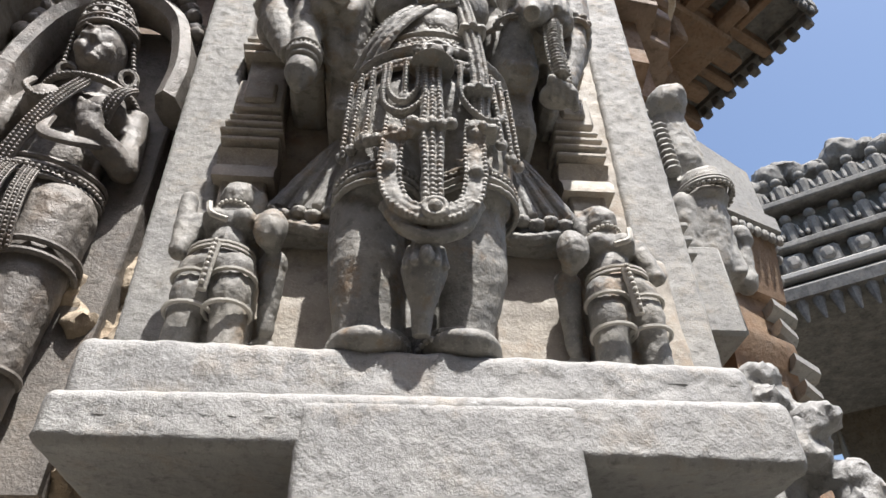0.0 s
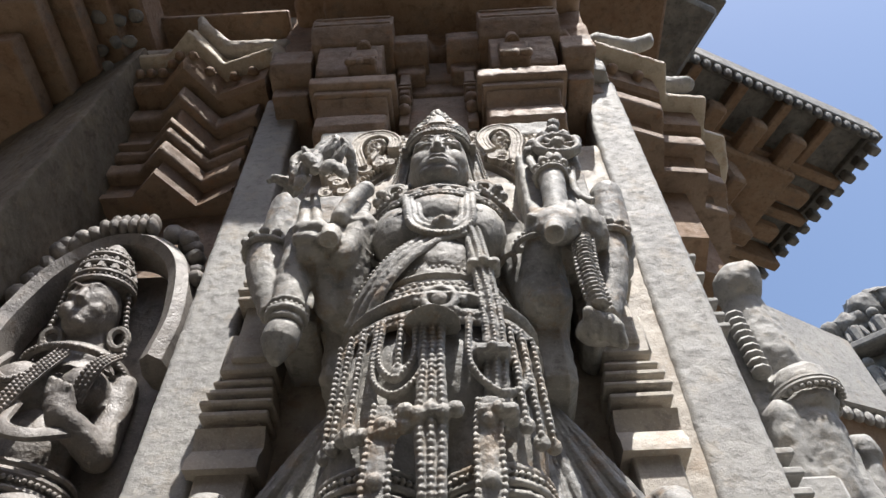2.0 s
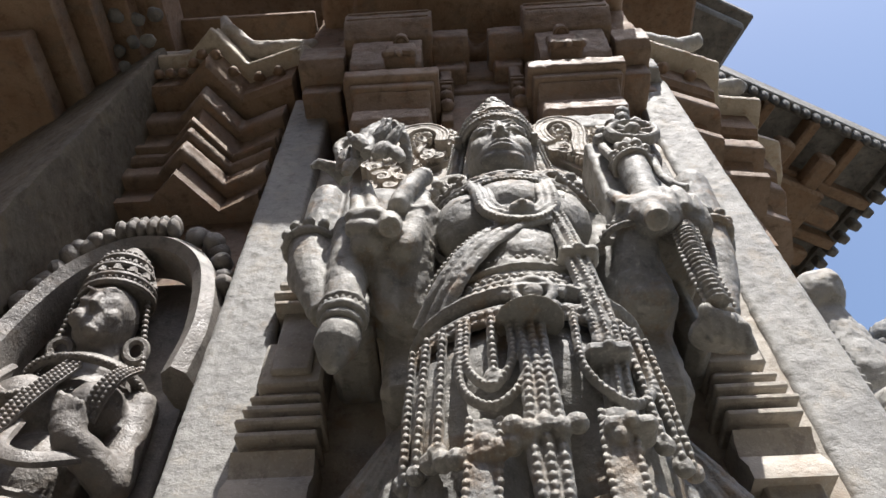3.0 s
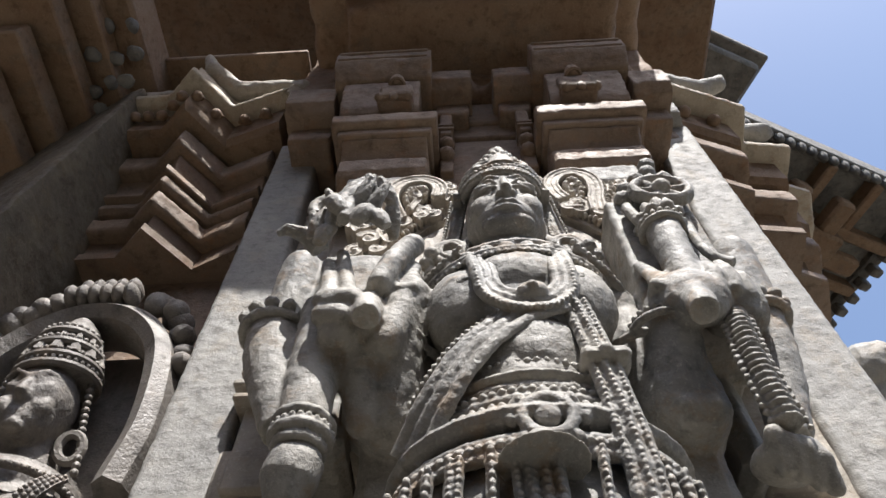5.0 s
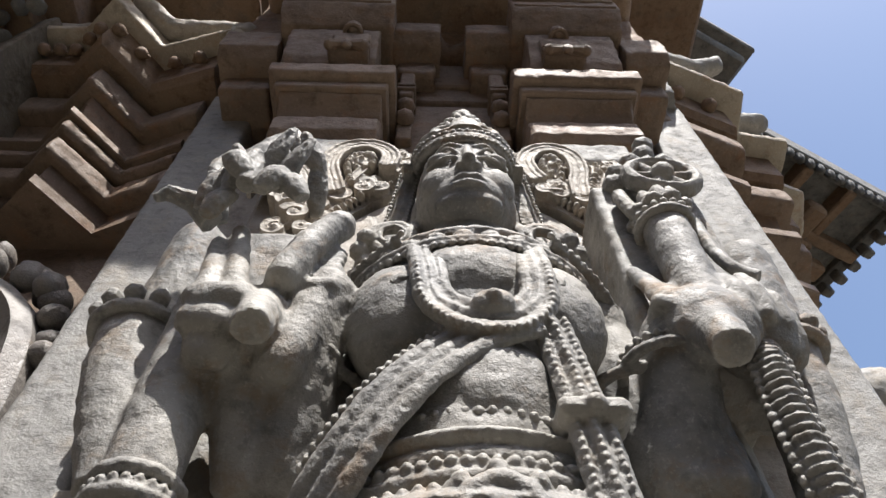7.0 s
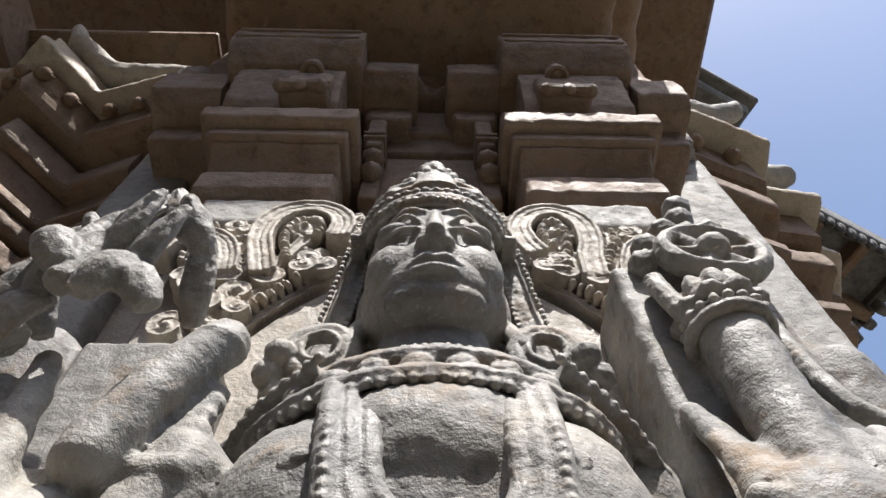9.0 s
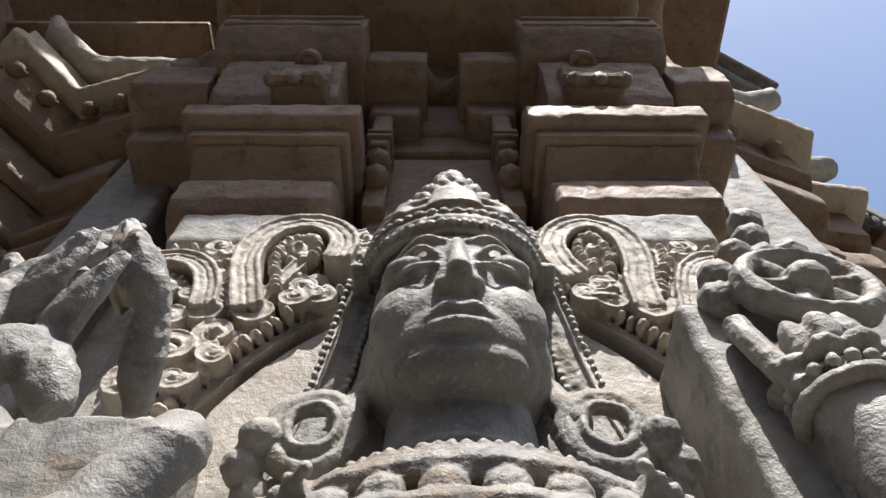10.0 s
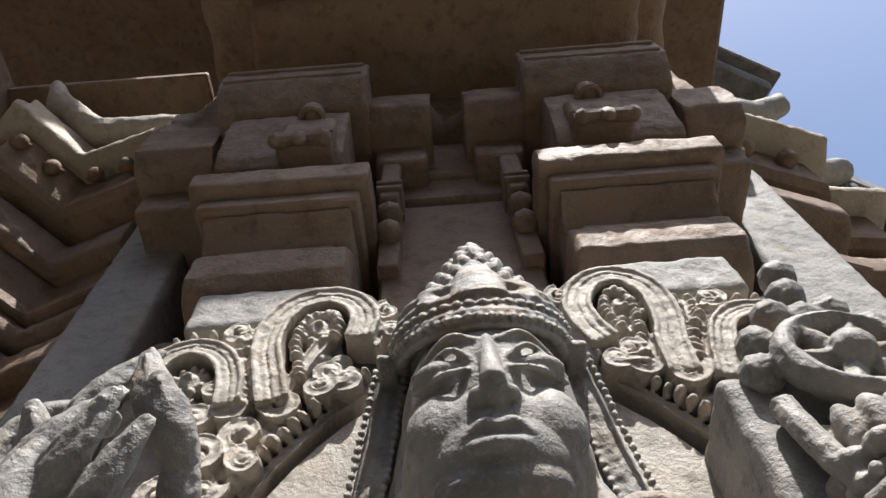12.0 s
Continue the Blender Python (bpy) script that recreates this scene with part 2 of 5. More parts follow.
# ---- pedestal ----
pedestal = tagged(new("pedestal"), "pale chiselled stone pedestal slab under the statue", "pedestal")
g = Geo()
g.box(-0.372, 0.335, 0.622, 0.90, 1.69, 1.780, 0.008)
g = g.fused(0.005, 2, 0.0022, 38)
g.v = [(x, y, z - (0.028 * x if z > 1.75 else 0.0)) for x, y, z in g.v]
part("upper_ledge", g, M_SLAB, pedestal, "chipped upper ledge")
g = Geo()
g.box(-0.380, 0.358, 0.605, 0.90, 1.655, 1.722, 0.008)
g = g.fused(0.005, 1, 0.0013, 60)
g.v = [(x, y, z - (0.028 * x if z < 1.69 else 0.0)) for x, y, z in g.v]
part("slab", g, M_SLAB, pedestal)
g = Geo()
g.box(-0.142, 0.134, 0.603, 0.90, 1.20, 1.712, 0.006)
part("stem", g.fused(0.005, 1, 0.0012, 60), M_SLAB, pedestal)

# ---- the large statue: one mesh ----
def large_statue():
    b = Geo()
    # legs, feet, hips, trunk
    for lx, fx in ((-0.086, -0.080), (0.040, 0.026)):
        b.tube([(lx, 0.652, 2.05), (lx, 0.652, 1.98), (lx * 0.99, 0.654, 1.90), (fx, 0.662, 1.83), (fx, 0.668, 1.785)], [0.050, 0.050, 0.047, 0.041, 0.040], 22)
        b.ball((fx, 0.655, 1.793), (0.046, 0.050, 0.020), 20, 10)
    b.limb((-0.066, 0.635, 2.14), (-0.072, 0.64, 2.015), 0.064, 0.054)
    b.limb((0.048, 0.635, 2.14), (0.046, 0.64, 2.015), 0.064, 0.054)
    b.ball((-0.010, 0.64, 2.15), (0.122, 0.082, 0.10), 20, 14)
    b.ball((-0.008, 0.635, 2.285), (0.078, 0.080, 0.10), 18, 12)
    b.ball((-0.004, 0.640, 2.42), (0.094, 0.074, 0.085), 24, 16)
    b.ball((-0.052, 0.604, 2.410), (0.046, 0.042, 0.056), 20, 14).ball((0.046, 0.604, 2.410), (0.046, 0.042, 0.056), 20, 14).ball((-0.003, 0.645, 2.476), (0.092, 0.072, 0.028), 18, 10)
    b.ball((-0.001, 0.588, 2.318), (0.050, 0.038, 0.052), 20, 14).ball((-0.003, 0.628, 2.465), (0.075, 0.056, 0.045), 16, 10).ball((-0.003, 0.612, 2.438), (0.062, 0.050, 0.052), 16, 10)
    b.ball((-0.003, 0.614, 2.440), (0.074, 0.056, 0.052), 20, 14)
    b.ball((-0.10, 0.66, 2.465), 0.042).ball((0.094, 0.66, 2.465), 0.042)
    b.box(-0.06, 0.04, 0.66, 0.77, 1.79, 2.2)
    b.box(-0.11, 0.10, 0.66, 0.78, 2.15, 2.62)
    # one side: lowered upper arm, forearm bent up, palm turned out
    b.limb((-0.106, 0.660, 2.455), (-0.130, 0.640, 2.305), 0.035, 0.031)
    b.limb((-0.130, 0.640, 2.305), (-0.122, 0.594, 2.400), 0.031, 0.026)
    b.limb((-0.150, 0.622, 2.290), (-0.160, 0.592, 2.375), 0.014, 0.026)
    b.box(-0.172, -0.106, 0.615, 0.75, 2.30, 2.425, 0.014).box(-0.158, -0.108, 0.655, 0.75, 2.20, 2.36, 0.01)
    b.ball((-0.160, 0.585, 2.385), (0.032, 0.024, 0.040), 16, 12).ball((-0.173, 0.573, 2.356), (0.019, 0.015, 0.021), 14, 10)
    for x0, x1, z1, r in ((-0.182, -0.195, 2.460, 0.0100), (-0.163, -0.182, 2.476, 0.0102)):
        for t0, t1 in ((0.0, 0.36), (0.38, 0.70), (0.72, 1.0)):
            p = [Vector((x0 + (x1 - x0) * t, 0.557 + 0.010 * t, 2.378 + (z1 - 2.378) * t)) for t in (t0, t1)]
            b.limb(p[0], p[1], r * (1.0 - 0.30 * t0), r * (1.0 - 0.30 * t1), 12)
    b.limb((-0.187, 0.559, 2.384), (-0.160, 0.556, 2.381), 0.0115, 0.0115, 12).limb((-0.187, 0.562, 2.366), (-0.168, 0.560, 2.362), 0.0110, 0.0115, 12)
    b.tube([(-0.1435, 0.549, 2.345), (-0.1450, 0.557, 2.362), (-0.1480, 0.574, 2.395)], [0.0125, 0.0142, 0.0140], 18)
    b.limb((-0.110, 0.588, 2.430), (-0.131, 0.584, 2.352), 0.019, 0.017, 14)
    b.box(-0.152, -0.100, 0.567, 0.64, 2.412, 2.424, 0.003)
    b.limb((-0.139, 0.563, 2.416), (-0.127, 0.566, 2.462), 0.0128, 0.0122, 14).limb((-0.127, 0.566, 2.462), (-0.111, 0.577, 2.507), 0.0118, 0.0135, 14)
    b.tube(ring((-0.113, 0.576, 2.500), 0.0135, 0.0135, 18), 0.0022, 6, 1.0, True, (0, 0, 1))
    for k in range(4):
        b.limb((-0.124 + 0.004 * k, 0.582, 2.440 + 0.011 * k), (-0.106, 0.578 + 0.003 * k, 2.446 + 0.011 * k), 0.0062, 0.0055, 8)
    # rear arm of the same side: elbow under a cuff, tapering beside the club, and the raised slab of the other forearm
    b.limb((-0.13, 0.70, 2.47), (-0.250, 0.675, 2.42), 0.032, 0.032)
    b.tube([(-0.252, 0.626, 2.425), (-0.244, 0.622, 2.375), (-0.228, 0.614, 2.320), (-0.212, 0.606, 2.268)], [0.0310, 0.0300, 0.0245, 0.0175], 18)
    b.limb((-0.258, 0.665, 2.42), (-0.256, 0.648, 2.575), 0.034, 0.026)
    b.tube([(-0.191, 0.594, 2.250), (-0.194, 0.597, 2.315), (-0.203, 0.602, 2.430)], [0.0215, 0.0225, 0.0200], 18)
    b.tube([(-0.191, 0.596, 2.240), (-0.192, 0.597, 2.228), (-0.194, 0.598, 2.212), (-0.195, 0.600, 2.192), (-0.195, 0.602, 2.180)], [0.0170, 0.0225, 0.0225, 0.0130, 0.0050], 18)
    b.box(-0.225, -0.170, 0.640, 0.77, 2.285, 2.40, 0.01)
    # the other side: lowered arm, bent forearm, raised forearm with its bracelet
    b.limb((0.103, 0.660, 2.455), (0.128, 0.640, 2.305), 0.035, 0.031)
    b.limb((0.128, 0.640, 2.305), (0.138, 0.600, 2.395), 0.031, 0.026)
    b.box(0.106, 0.166, 0.610, 0.75, 2.275, 2.425, 0.014).box(0.108, 0.160, 0.655, 0.75, 2.18, 2.34, 0.012)
    b.ball((0.158, 0.582, 2.395), (0.035, 0.023, 0.036), 16, 12)
    b.tube([(0.1455, 0.551, 2.335), (0.1490, 0.560, 2.355), (0.1560, 0.576, 2.390)], [0.0130, 0.0150, 0.0150], 18)
    b.tube([(0.163, 0.583, 2.395), (0.166, 0.588, 2.440), (0.170, 0.594, 2.500), (0.174, 0.600, 2.560)], [0.0190, 0.0182, 0.0190, 0.0220], 20)
    b.tube([(0.134, 0.612, 2.500), (0.137, 0.594, 2.450), (0.139, 0.580, 2.412)], [0.006, 0.010, 0.016], 12, 0.7)
    b.box(0.118, 0.168, 0.566, 0.63, 2.398, 2.410, 0.003)
    for x, y, z, l, r in ((0.182, 0.574, 2.398, 0.045, 0.0090), (0.198, 0.578, 2.400, 0.050, 0.0088), (0.212, 0.584, 2.398, 0.044, 0.0082), (0.222, 0.592, 2.394, 0.038, 0.0075)):
        b.limb((x, y, z), (x + 0.001, y - 0.002, z + l * 0.5), r, r * 0.95, 10).limb((x + 0.001, y - 0.002, z + l * 0.5), (x + 0.002, y + 0.006, z + l), r * 0.95, r * 0.7, 10)
    b.ball((0.200, 0.604, 2.395), (0.034, 0.024, 0.026), 14, 10)
    b.limb((0.13, 0.70, 2.47), (0.250, 0.68, 2.42), 0.032, 0.032)
    b.limb((0.255, 0.665, 2.44), (0.268, 0.655, 2.570), 0.031, 0.027)
    b.tube([(0.240, 0.640, 2.428), (0.234, 0.640, 2.380), (0.222, 0.640, 2.320), (0.206, 0.636, 2.265)], [0.0270, 0.0260, 0.0220, 0.0170], 16)
    # lower hand closed round the end of the garland
    b.ball((0.190, 0.628, 2.238), (0.030, 0.026, 0.016), 16, 10)
    for k in range(4):
        b.limb((0.176 + 0.011 * k, 0.604 + 0.004 * k, 2.244 - 0.005 * k), (0.180 + 0.011 * k, 0.618 + 0.003 * k, 2.222 - 0.004 * k), 0.0085, 0.0070, 9)
    b.box(0.186, 0.216, 0.685, 0.77, 2.28, 2.42, 0.012)
    # solid stone left behind
    b.box(-0.235, -0.140, 0.632, 0.77, 2.42, 2.590, 0.012).box(0.128, 0.232, 0.615, 0.77, 2.40, 2.655)
    c = Geo()
    # lotus held up on one side
    lot = Geo()
    rnd = random.Random(4)
    for x, z, y in ((-0.250, 2.645, 0.63), (-0.232, 2.690, 0.62), (-0.205, 2.725, 0.61), (-0.178, 2.715, 0.605), (-0.158, 2.685, 0.60),
                    (-0.205, 2.675, 0.595), (-0.182, 2.648, 0.58), (-0.215, 2.628, 0.59), (-0.165, 2.630, 0.585), (-0.238, 2.610, 0.60), (-0.150, 2.655, 0.62)):
        way = Vector((rnd.uniform(-0.7, 0.7), rnd.uniform(-0.6, 0.1), 1.0)).normalized() * (0.028 + 0.010 * rnd.random())
        p = Vector((x, y, z))
        petal = curve([p - way, p - way * 0.1 + Vector((0, -0.004, 0)), p + way], 4)
        lot.tube(petal, [0.0035 + 0.0080 * math.sin(math.pi * (0.12 + 0.85 * i / 8)) for i in range(9)], 9, 0.5)
        lot.tube([q + Vector((0, -0.0045, 0)) for q in petal[1:-1]], 0.0018, 5)
    lot.tube([(-0.238, 0.625, 2.588), (-0.258, 0.612, 2.604), (-0.278, 0.602, 2.602), (-0.287, 0.602, 2.592)], [0.013, 0.011, 0.008, 0.004], 8)
    # fingers and buds under the lotus
    for x, y, z, dx, dz, r in ((-0.232, 0.600, 2.560, 0.012, 0.045, 0.010), (-0.188, 0.585, 2.580, 0.016, 0.040, 0.011), (-0.150, 0.590, 2.575, -0.020, 0.042, 0.010), (-0.205, 0.58, 2.60, -0.02, 0.04, 0.011)):
        bud = curve([(x, y, z), (x + dx * 0.6, y - 0.004, z + dz * 0.5), (x + dx, y + 0.006, z + dz)], 4)
        lot.tube(bud, [r * (0.45 + 0.75 * math.sin(math.pi * (0.15 + 0.78 * i / 8))) for i in range(9)], 9, 0.75)
    lot.tube(arc((-0.232, 0.625, 2.695), 0.030, 0.030, 40, 220, 12), 0.009, 8)
    lot.tube([(-0.203, 0.585, 2.59), (-0.200, 0.59, 2.64)], [0.009, 0.012], 10)
    hub = Vector((-0.04, 0.228, 1.923))
    c.take(lot, Matrix.Translation(hub) @ Matrix.Scale(0.86, 4) @ Matrix.Translation(-hub))
    # disc held up on the other side
    disc = pose(0.196, 0.598, 2.643, -6, 8, 0)
    c.tube([disc @ Vector(p) for p in arc((0, 0, 0), 0.034, 0.034, 0, 345, 23)], 0.0070, 8, 1.5, True)
    for k in range(6):
        a = radians(60 * k + 12)
        c.limb(disc @ Vector((0, 0, 0)), disc @ Vector((0.034 * math.cos(a), 0, 0.034 * math.sin(a))), 0.006, 0.008, 6)
    c.ball(disc @ Vector((0, -0.004, 0)), 0.013, 10, 8)
    for x, z in ((0.180, 2.70), (0.200, 2.722), (0.216, 2.70), (0.198, 2.695), (0.232, 2.68), (0.160, 2.675), (0.152, 2.65), (0.205, 2.745)):
        c.ball((x, 0.612, z), 0.013, 8, 6)
    c.tube(curve([(0.214, 0.612, 2.590), (0.204, 0.600, 2.530), (0.206, 0.592, 2.480), (0.222, 0.590, 2.462)], 6), 0.0060, 8)
    c.tube(curve([(0.148, 0.606, 2.62), (0.150, 0.598, 2.575), (0.160, 0.592, 2.545)], 6), 0.0070, 8)
    # side cloth in fans of folds, and the ledge they fall on
    for s, cx in ((-1, -0.116), (1, 0.098)):
        for k in range(9):
            x1 = cx + s * (0.002 + 0.0135 * k)
            y1 = 0.690 + 0.003 * k - 0.008 * (k % 2)
            line = curve([(cx + s * 0.0015 * k, 0.690 + 0.002 * k, 2.245 - 0.004 * k), (cx + s * (0.001 + 0.0062 * k), 0.695, 2.14), (x1, y1, 2.035 + 0.0025 * k)], 6)
            c.tube(line, [0.0045 + 0.0042 * i / 12 for i in range(len(line))], 8)
        sheet = curve([(cx, 0.712, 2.245), (cx + s * 0.028, 0.712, 2.14), (cx + s * 0.056, 0.714, 2.035)], 6)
        c.tube(sheet, [0.012 + 0.046 * i / 12 for i in range(len(sheet))], 10, 0.22)
        for k in range(6):
            c.ball((cx + s * (0.006 + 0.020 * k), 0.688, 2.024 + 0.006 * (k % 2)), (0.0125, 0.012, 0.010), 8, 6)
        hem = curve([(cx - s * 0.02, 0.70, 2.012), (cx + s * 0.03, 0.694, 2.002), (cx + s * 0.075, 0.694, 2.010), (cx + s * 0.115, 0.70, 2.022)], 6)
        c.tube(hem, 0.010, 8)
        c.box(*sorted((cx - s * 0.02, cx + s * 0.12)), 0.70, 0.76, 1.995, 2.03, 0.003)
    body = b.fused(0.0023, 3, 0.0012, 60)

    # head
    h = Geo()
    hx = -0.002
    h.ball((hx, 0.628, 2.635), (0.0500, 0.060, 0.076), 32, 20)
    h.ball((hx, 0.620, 2.598), (0.0485, 0.0510, 0.043), 32, 20)
    h.ball((hx, 0.606, 2.582), (0.0400, 0.0370, 0.030), 28, 18)
    h.limb((hx, 0.632, 2.56), (hx, 0.636, 2.47), 0.037, 0.042, 20)
    h.tube(ring((hx, 0.634, 2.528), 0.0385, 0.0385, 28), 0.0024, 7, 1.0, True, (0, 0, 1))
    h.tube([(hx, 0.5720, 2.650), (hx, 0.5675, 2.628), (hx, 0.5620, 2.606), (hx, 0.5700, 2.598)], [0.0034, 0.0048, 0.0066, 0.0045], 12)
    for s in (-1, 1):
        h.ball((hx + s * 0.0078, 0.5690, 2.6020), (0.0052, 0.0062, 0.0046), 10, 8)
        h.ball((hx + s * 0.0225, 0.5790, 2.6290), (0.0165, 0.0100, 0.0075), 18, 12)
        h.tube(curve([(hx + s * 0.006, 0.5715, 2.628), (hx + s * 0.021, 0.5680, 2.6375), (hx + s * 0.040, 0.5870, 2.630)], 5), 0.0022, 6)
        h.tube(curve([(hx + s * 0.006, 0.5715, 2.626), (hx + s * 0.022, 0.5690, 2.6205), (hx + s * 0.040, 0.5870, 2.627)], 5), 0.0019, 6)
        h.tube(curve([(hx + s * 0.005, 0.5690, 2.645), (hx + s * 0.021, 0.5725, 2.6530), (hx + s * 0.041, 0.5930, 2.644)], 6), 0.0024, 6)
        h.ball((hx + s * 0.022, 0.5930, 2.600), (0.023, 0.0200, 0.026), 16, 12)
        h.ball((hx + s * 0.047, 0.640, 2.620), (0.008, 0.016, 0.034), 10, 8)
        h.limb((hx + s * 0.048, 0.632, 2.595), (hx + s * 0.056, 0.622, 2.562), 0.0075, 0.0085, 8)
    h.tube(curve([(hx - 0.0160, 0.5745, 2.5800), (hx - 0.007, 0.5692, 2.5850), (hx, 0.5688, 2.5828), (hx + 0.007, 0.5692, 2.5850), (hx + 0.0160, 0.5745, 2.5800)], 5), 0.0030, 8)
    h.tube(curve([(hx - 0.0130, 0.5742, 2.5752), (hx, 0.5690, 2.5728), (hx + 0.0130, 0.5742, 2.5752)], 6), 0.0034, 8)
    h.ball((hx, 0.5930, 2.5650), (0.0320, 0.0180, 0.0140), 20, 12)
    head = h.fused(0.0012, 7, 0.0004, 50)

    # ornaments, cut sharp
    o = Geo().take(c)
    cy = 0.628
    k_ = Geo()
    for z, rx, ry, t in ((2.662, 0.0500, 0.0570, 0.0040), (2.672, 0.0520, 0.0590, 0.0055), (2.688, 0.0525, 0.0585, 0.0060), (2.704, 0.0500, 0.0560, 0.0050)):
        k_.tube(ring((hx, cy, z), rx, ry), t, 8, 1.0, True, (0, 0, 1))
    k_.tube([(hx, cy, 2.662), (hx, cy, 2.696), (hx, cy - 0.006, 2.708), (hx, cy - 0.014, 2.722), (hx, cy - 0.024, 2.737), (hx, cy - 0.034, 2.752), (hx, cy - 0.040, 2.764)], [0.052, 0.051, 0.043, 0.032, 0.021, 0.010, 0.002], 28)
    k_.beads(ring((hx, cy, 2.667), 0.0555, 0.0625, 48), 0.0034, 2.2)
    k_.beads(ring((hx, cy, 2.680), 0.0565, 0.0625, 48), 0.0042, 2.1)
    for row, (z, r, n, back) in enumerate(((2.697, 0.0510, 26, 0.0), (2.708, 0.0445, 22, 0.005), (2.719, 0.0365, 18, 0.012), (2.730, 0.0280, 14, 0.019), (2.741, 0.0200, 10, 0.026), (2.751, 0.0125, 7, 0.033), (2.759, 0.0060, 5, 0.037))):
        for k in range(n):
            a = 2 * math.pi * (k + 0.5 * (row % 2)) / n
            k_.ball((hx + r * math.cos(a), cy - back + r * 1.05 * math.sin(a), z), (0.0060, 0.0040, 0.0085), 8, 6, Euler((0.3, 0, a + math.pi / 2)).to_matrix())
    k_.ball((hx, cy - 0.041, 2.766), (0.0045, 0.0045, 0.007), 8, 6)
    k_.ball((hx, 0.568, 2.690), (0.010, 0.006, 0.009), 10, 8)
    k_.tube([(hx, 0.569, 2.688), (hx, 0.574, 2.715), (hx, 0.588, 2.750)], [0.018, 0.014, 0.002], 12, 0.5)
    for s in (-1, 1):
        k_.tube([(hx + s * 0.026, 0.578, 2.688), (hx + s * 0.026, 0.584, 2.708), (hx + s * 0.022, 0.594, 2.728)], [0.012, 0.010, 0.002], 10, 0.5)
    k_.v = [(x, y, z + 0.62 * (y - 0.572)) for x, y, z in k_.v]
    o.take(k_)
    for s in (-1, 1):
        o.box(hx + s * 0.059 - 0.006, hx + s * 0.059 + 0.006, 0.612, 0.636, 2.690, 2.695, 0.001)
        hang = curve([(hx + s * 0.058, 0.640, 2.70), (hx + s * 0.068, 0.650, 2.63), (hx + s * 0.078, 0.652, 2.575), (hx + s * 0.088, 0.640, 2.52)], 6)
        o.tube(hang, 0.011, 8, 0.7)
        o.beads([p + Vector((s * 0.010, -0.010, 0)) for p in hang], 0.0032, 2.2).beads([p + Vector((-s * 0.009, -0.006, 0)) for p in hang], 0.0032, 2.2)
        o.tube(arc((hx + s * 0.069, 0.622, 2.555), 0.019, 0.022, 0, 345, 20), 0.0070, 8, 1.0, True)
        o.tube(arc((hx + s * 0.069, 0.616, 2.555), 0.012, 0.014, 0, 340, 14), 0.003, 6, 1.0, True)
        for k in range(5):
            o.ball((hx + s * (0.092 + 0.006 * (k % 2)), 0.64 - 0.006 * k, 2.50 + 0.012 * k), 0.010, 7, 5)
    # collar, necklaces
    for z, rx, ry, t in ((2.502, 0.076, 0.064, 0.006), (2.490, 0.088, 0.072, 0.008), (2.470, 0.100, 0.079, 0.006)):
        o.tube(ring((hx, 0.645, z), rx, ry), t, 8, 1.0, True, (0, 0, 1))
    o.beads(ring((hx, 0.645, 2.464), 0.101, 0.082, 60, 170, 370), 0.0040, 2.2)
    o.beads(ring((hx, 0.645, 2.508), 0.077, 0.066, 60, 170, 370), 0.0032, 2.2)
    for row in range(2):
        for k in range(13):
            a = radians(188 + 13.6 * (k + 0.5 * row) * 0.94)
            o.ball((hx + (0.096 - 0.013 * row) * math.cos(a), 0.645 + (0.077 - 0.009 * row) * math.sin(a), 2.479 + 0.015 * row), (0.0095, 0.006, 0.0075), 8, 6)
    loop = curve([(-0.050, 0.575, 2.470), (-0.046, 0.560, 2.425), (-0.040, 0.557, 2.382), (-0.018, 0.553, 2.356), (0.004, 0.551, 2.349), (0.026, 0.553, 2.356), (0.043, 0.557, 2.382), (0.045, 0.560, 2.425), (0.046, 0.575, 2.470)], 7)
    mid = Vector((0.002, 0.556, 2.425))
    for k in range(3):
        o.tube([mid + (p - mid) * (1 - 0.17 * k) + Vector((0, 0.002 * k, 0)) for p in loop], 0.0058, 8)
    o.beads([p + Vector((0, -0.005, -0.004)) for p in loop], 0.0034, 2.2)
    o.ball((0.004, 0.549, 2.372), (0.015, 0.008, 0.011), 12, 8).ball((0.004, 0.546, 2.372), (0.007, 0.008, 0.006), 10, 8)
    for s in (-1, 1):
        o.tube(arc((-0.003 + s * 0.053, 0.564, 2.416), 0.0075, 0.0060, 0, 340, 14), 0.0016, 6, 1.0, True).ball((-0.003 + s * 0.053, 0.564, 2.416), (0.005, 0.004, 0.004), 10, 8)
        sh = curve([(s * 0.06, 0.58, 2.49), (s * 0.098, 0.612, 2.478), (s * 0.135, 0.66, 2.45)], 6)
        o.tube(sh, 0.006, 7).beads([p + Vector((0, -0.006, 0.002)) for p in sh], 0.004, 2.2)
        arm = ring((s * 0.116 - 0.003, 0.648, 2.372), 0.040, 0.046, 24)
        o.tube(arm, 0.005, 7, 1.0, True, (0, 0, 1)).beads(arm, 0.0045, 2.3)
        wr = ring((s * 0.128, 0.610, 2.375), 0.030, 0.030, 20)
        o.tube(wr, 0.0045, 7, 1.0, True, (0, 0, 1)).beads([(x, y, z + 0.009) for x, y, z in wr], 0.004, 2.3)
    # sash across the trunk and the jewelled strand that falls from it
    sash = curve([(-0.096, 0.592, 2.215), (-0.074, 0.566, 2.250), (-0.046, 0.553, 2.292), (-0.010, 0.551, 2.330), (0.034, 0.553, 2.355)], 7)
    for k in range(3):
        o.tube([p + Vector((-0.0095 * k, 0.001 + 0.004 * k, 0.0085 * k)) for p in sash], 0.0066, 8, 0.60)
    o.beads([p + Vector((-0.027, 0.013, 0.024)) for p in sash[6:24]], 0.0034, 2.3)
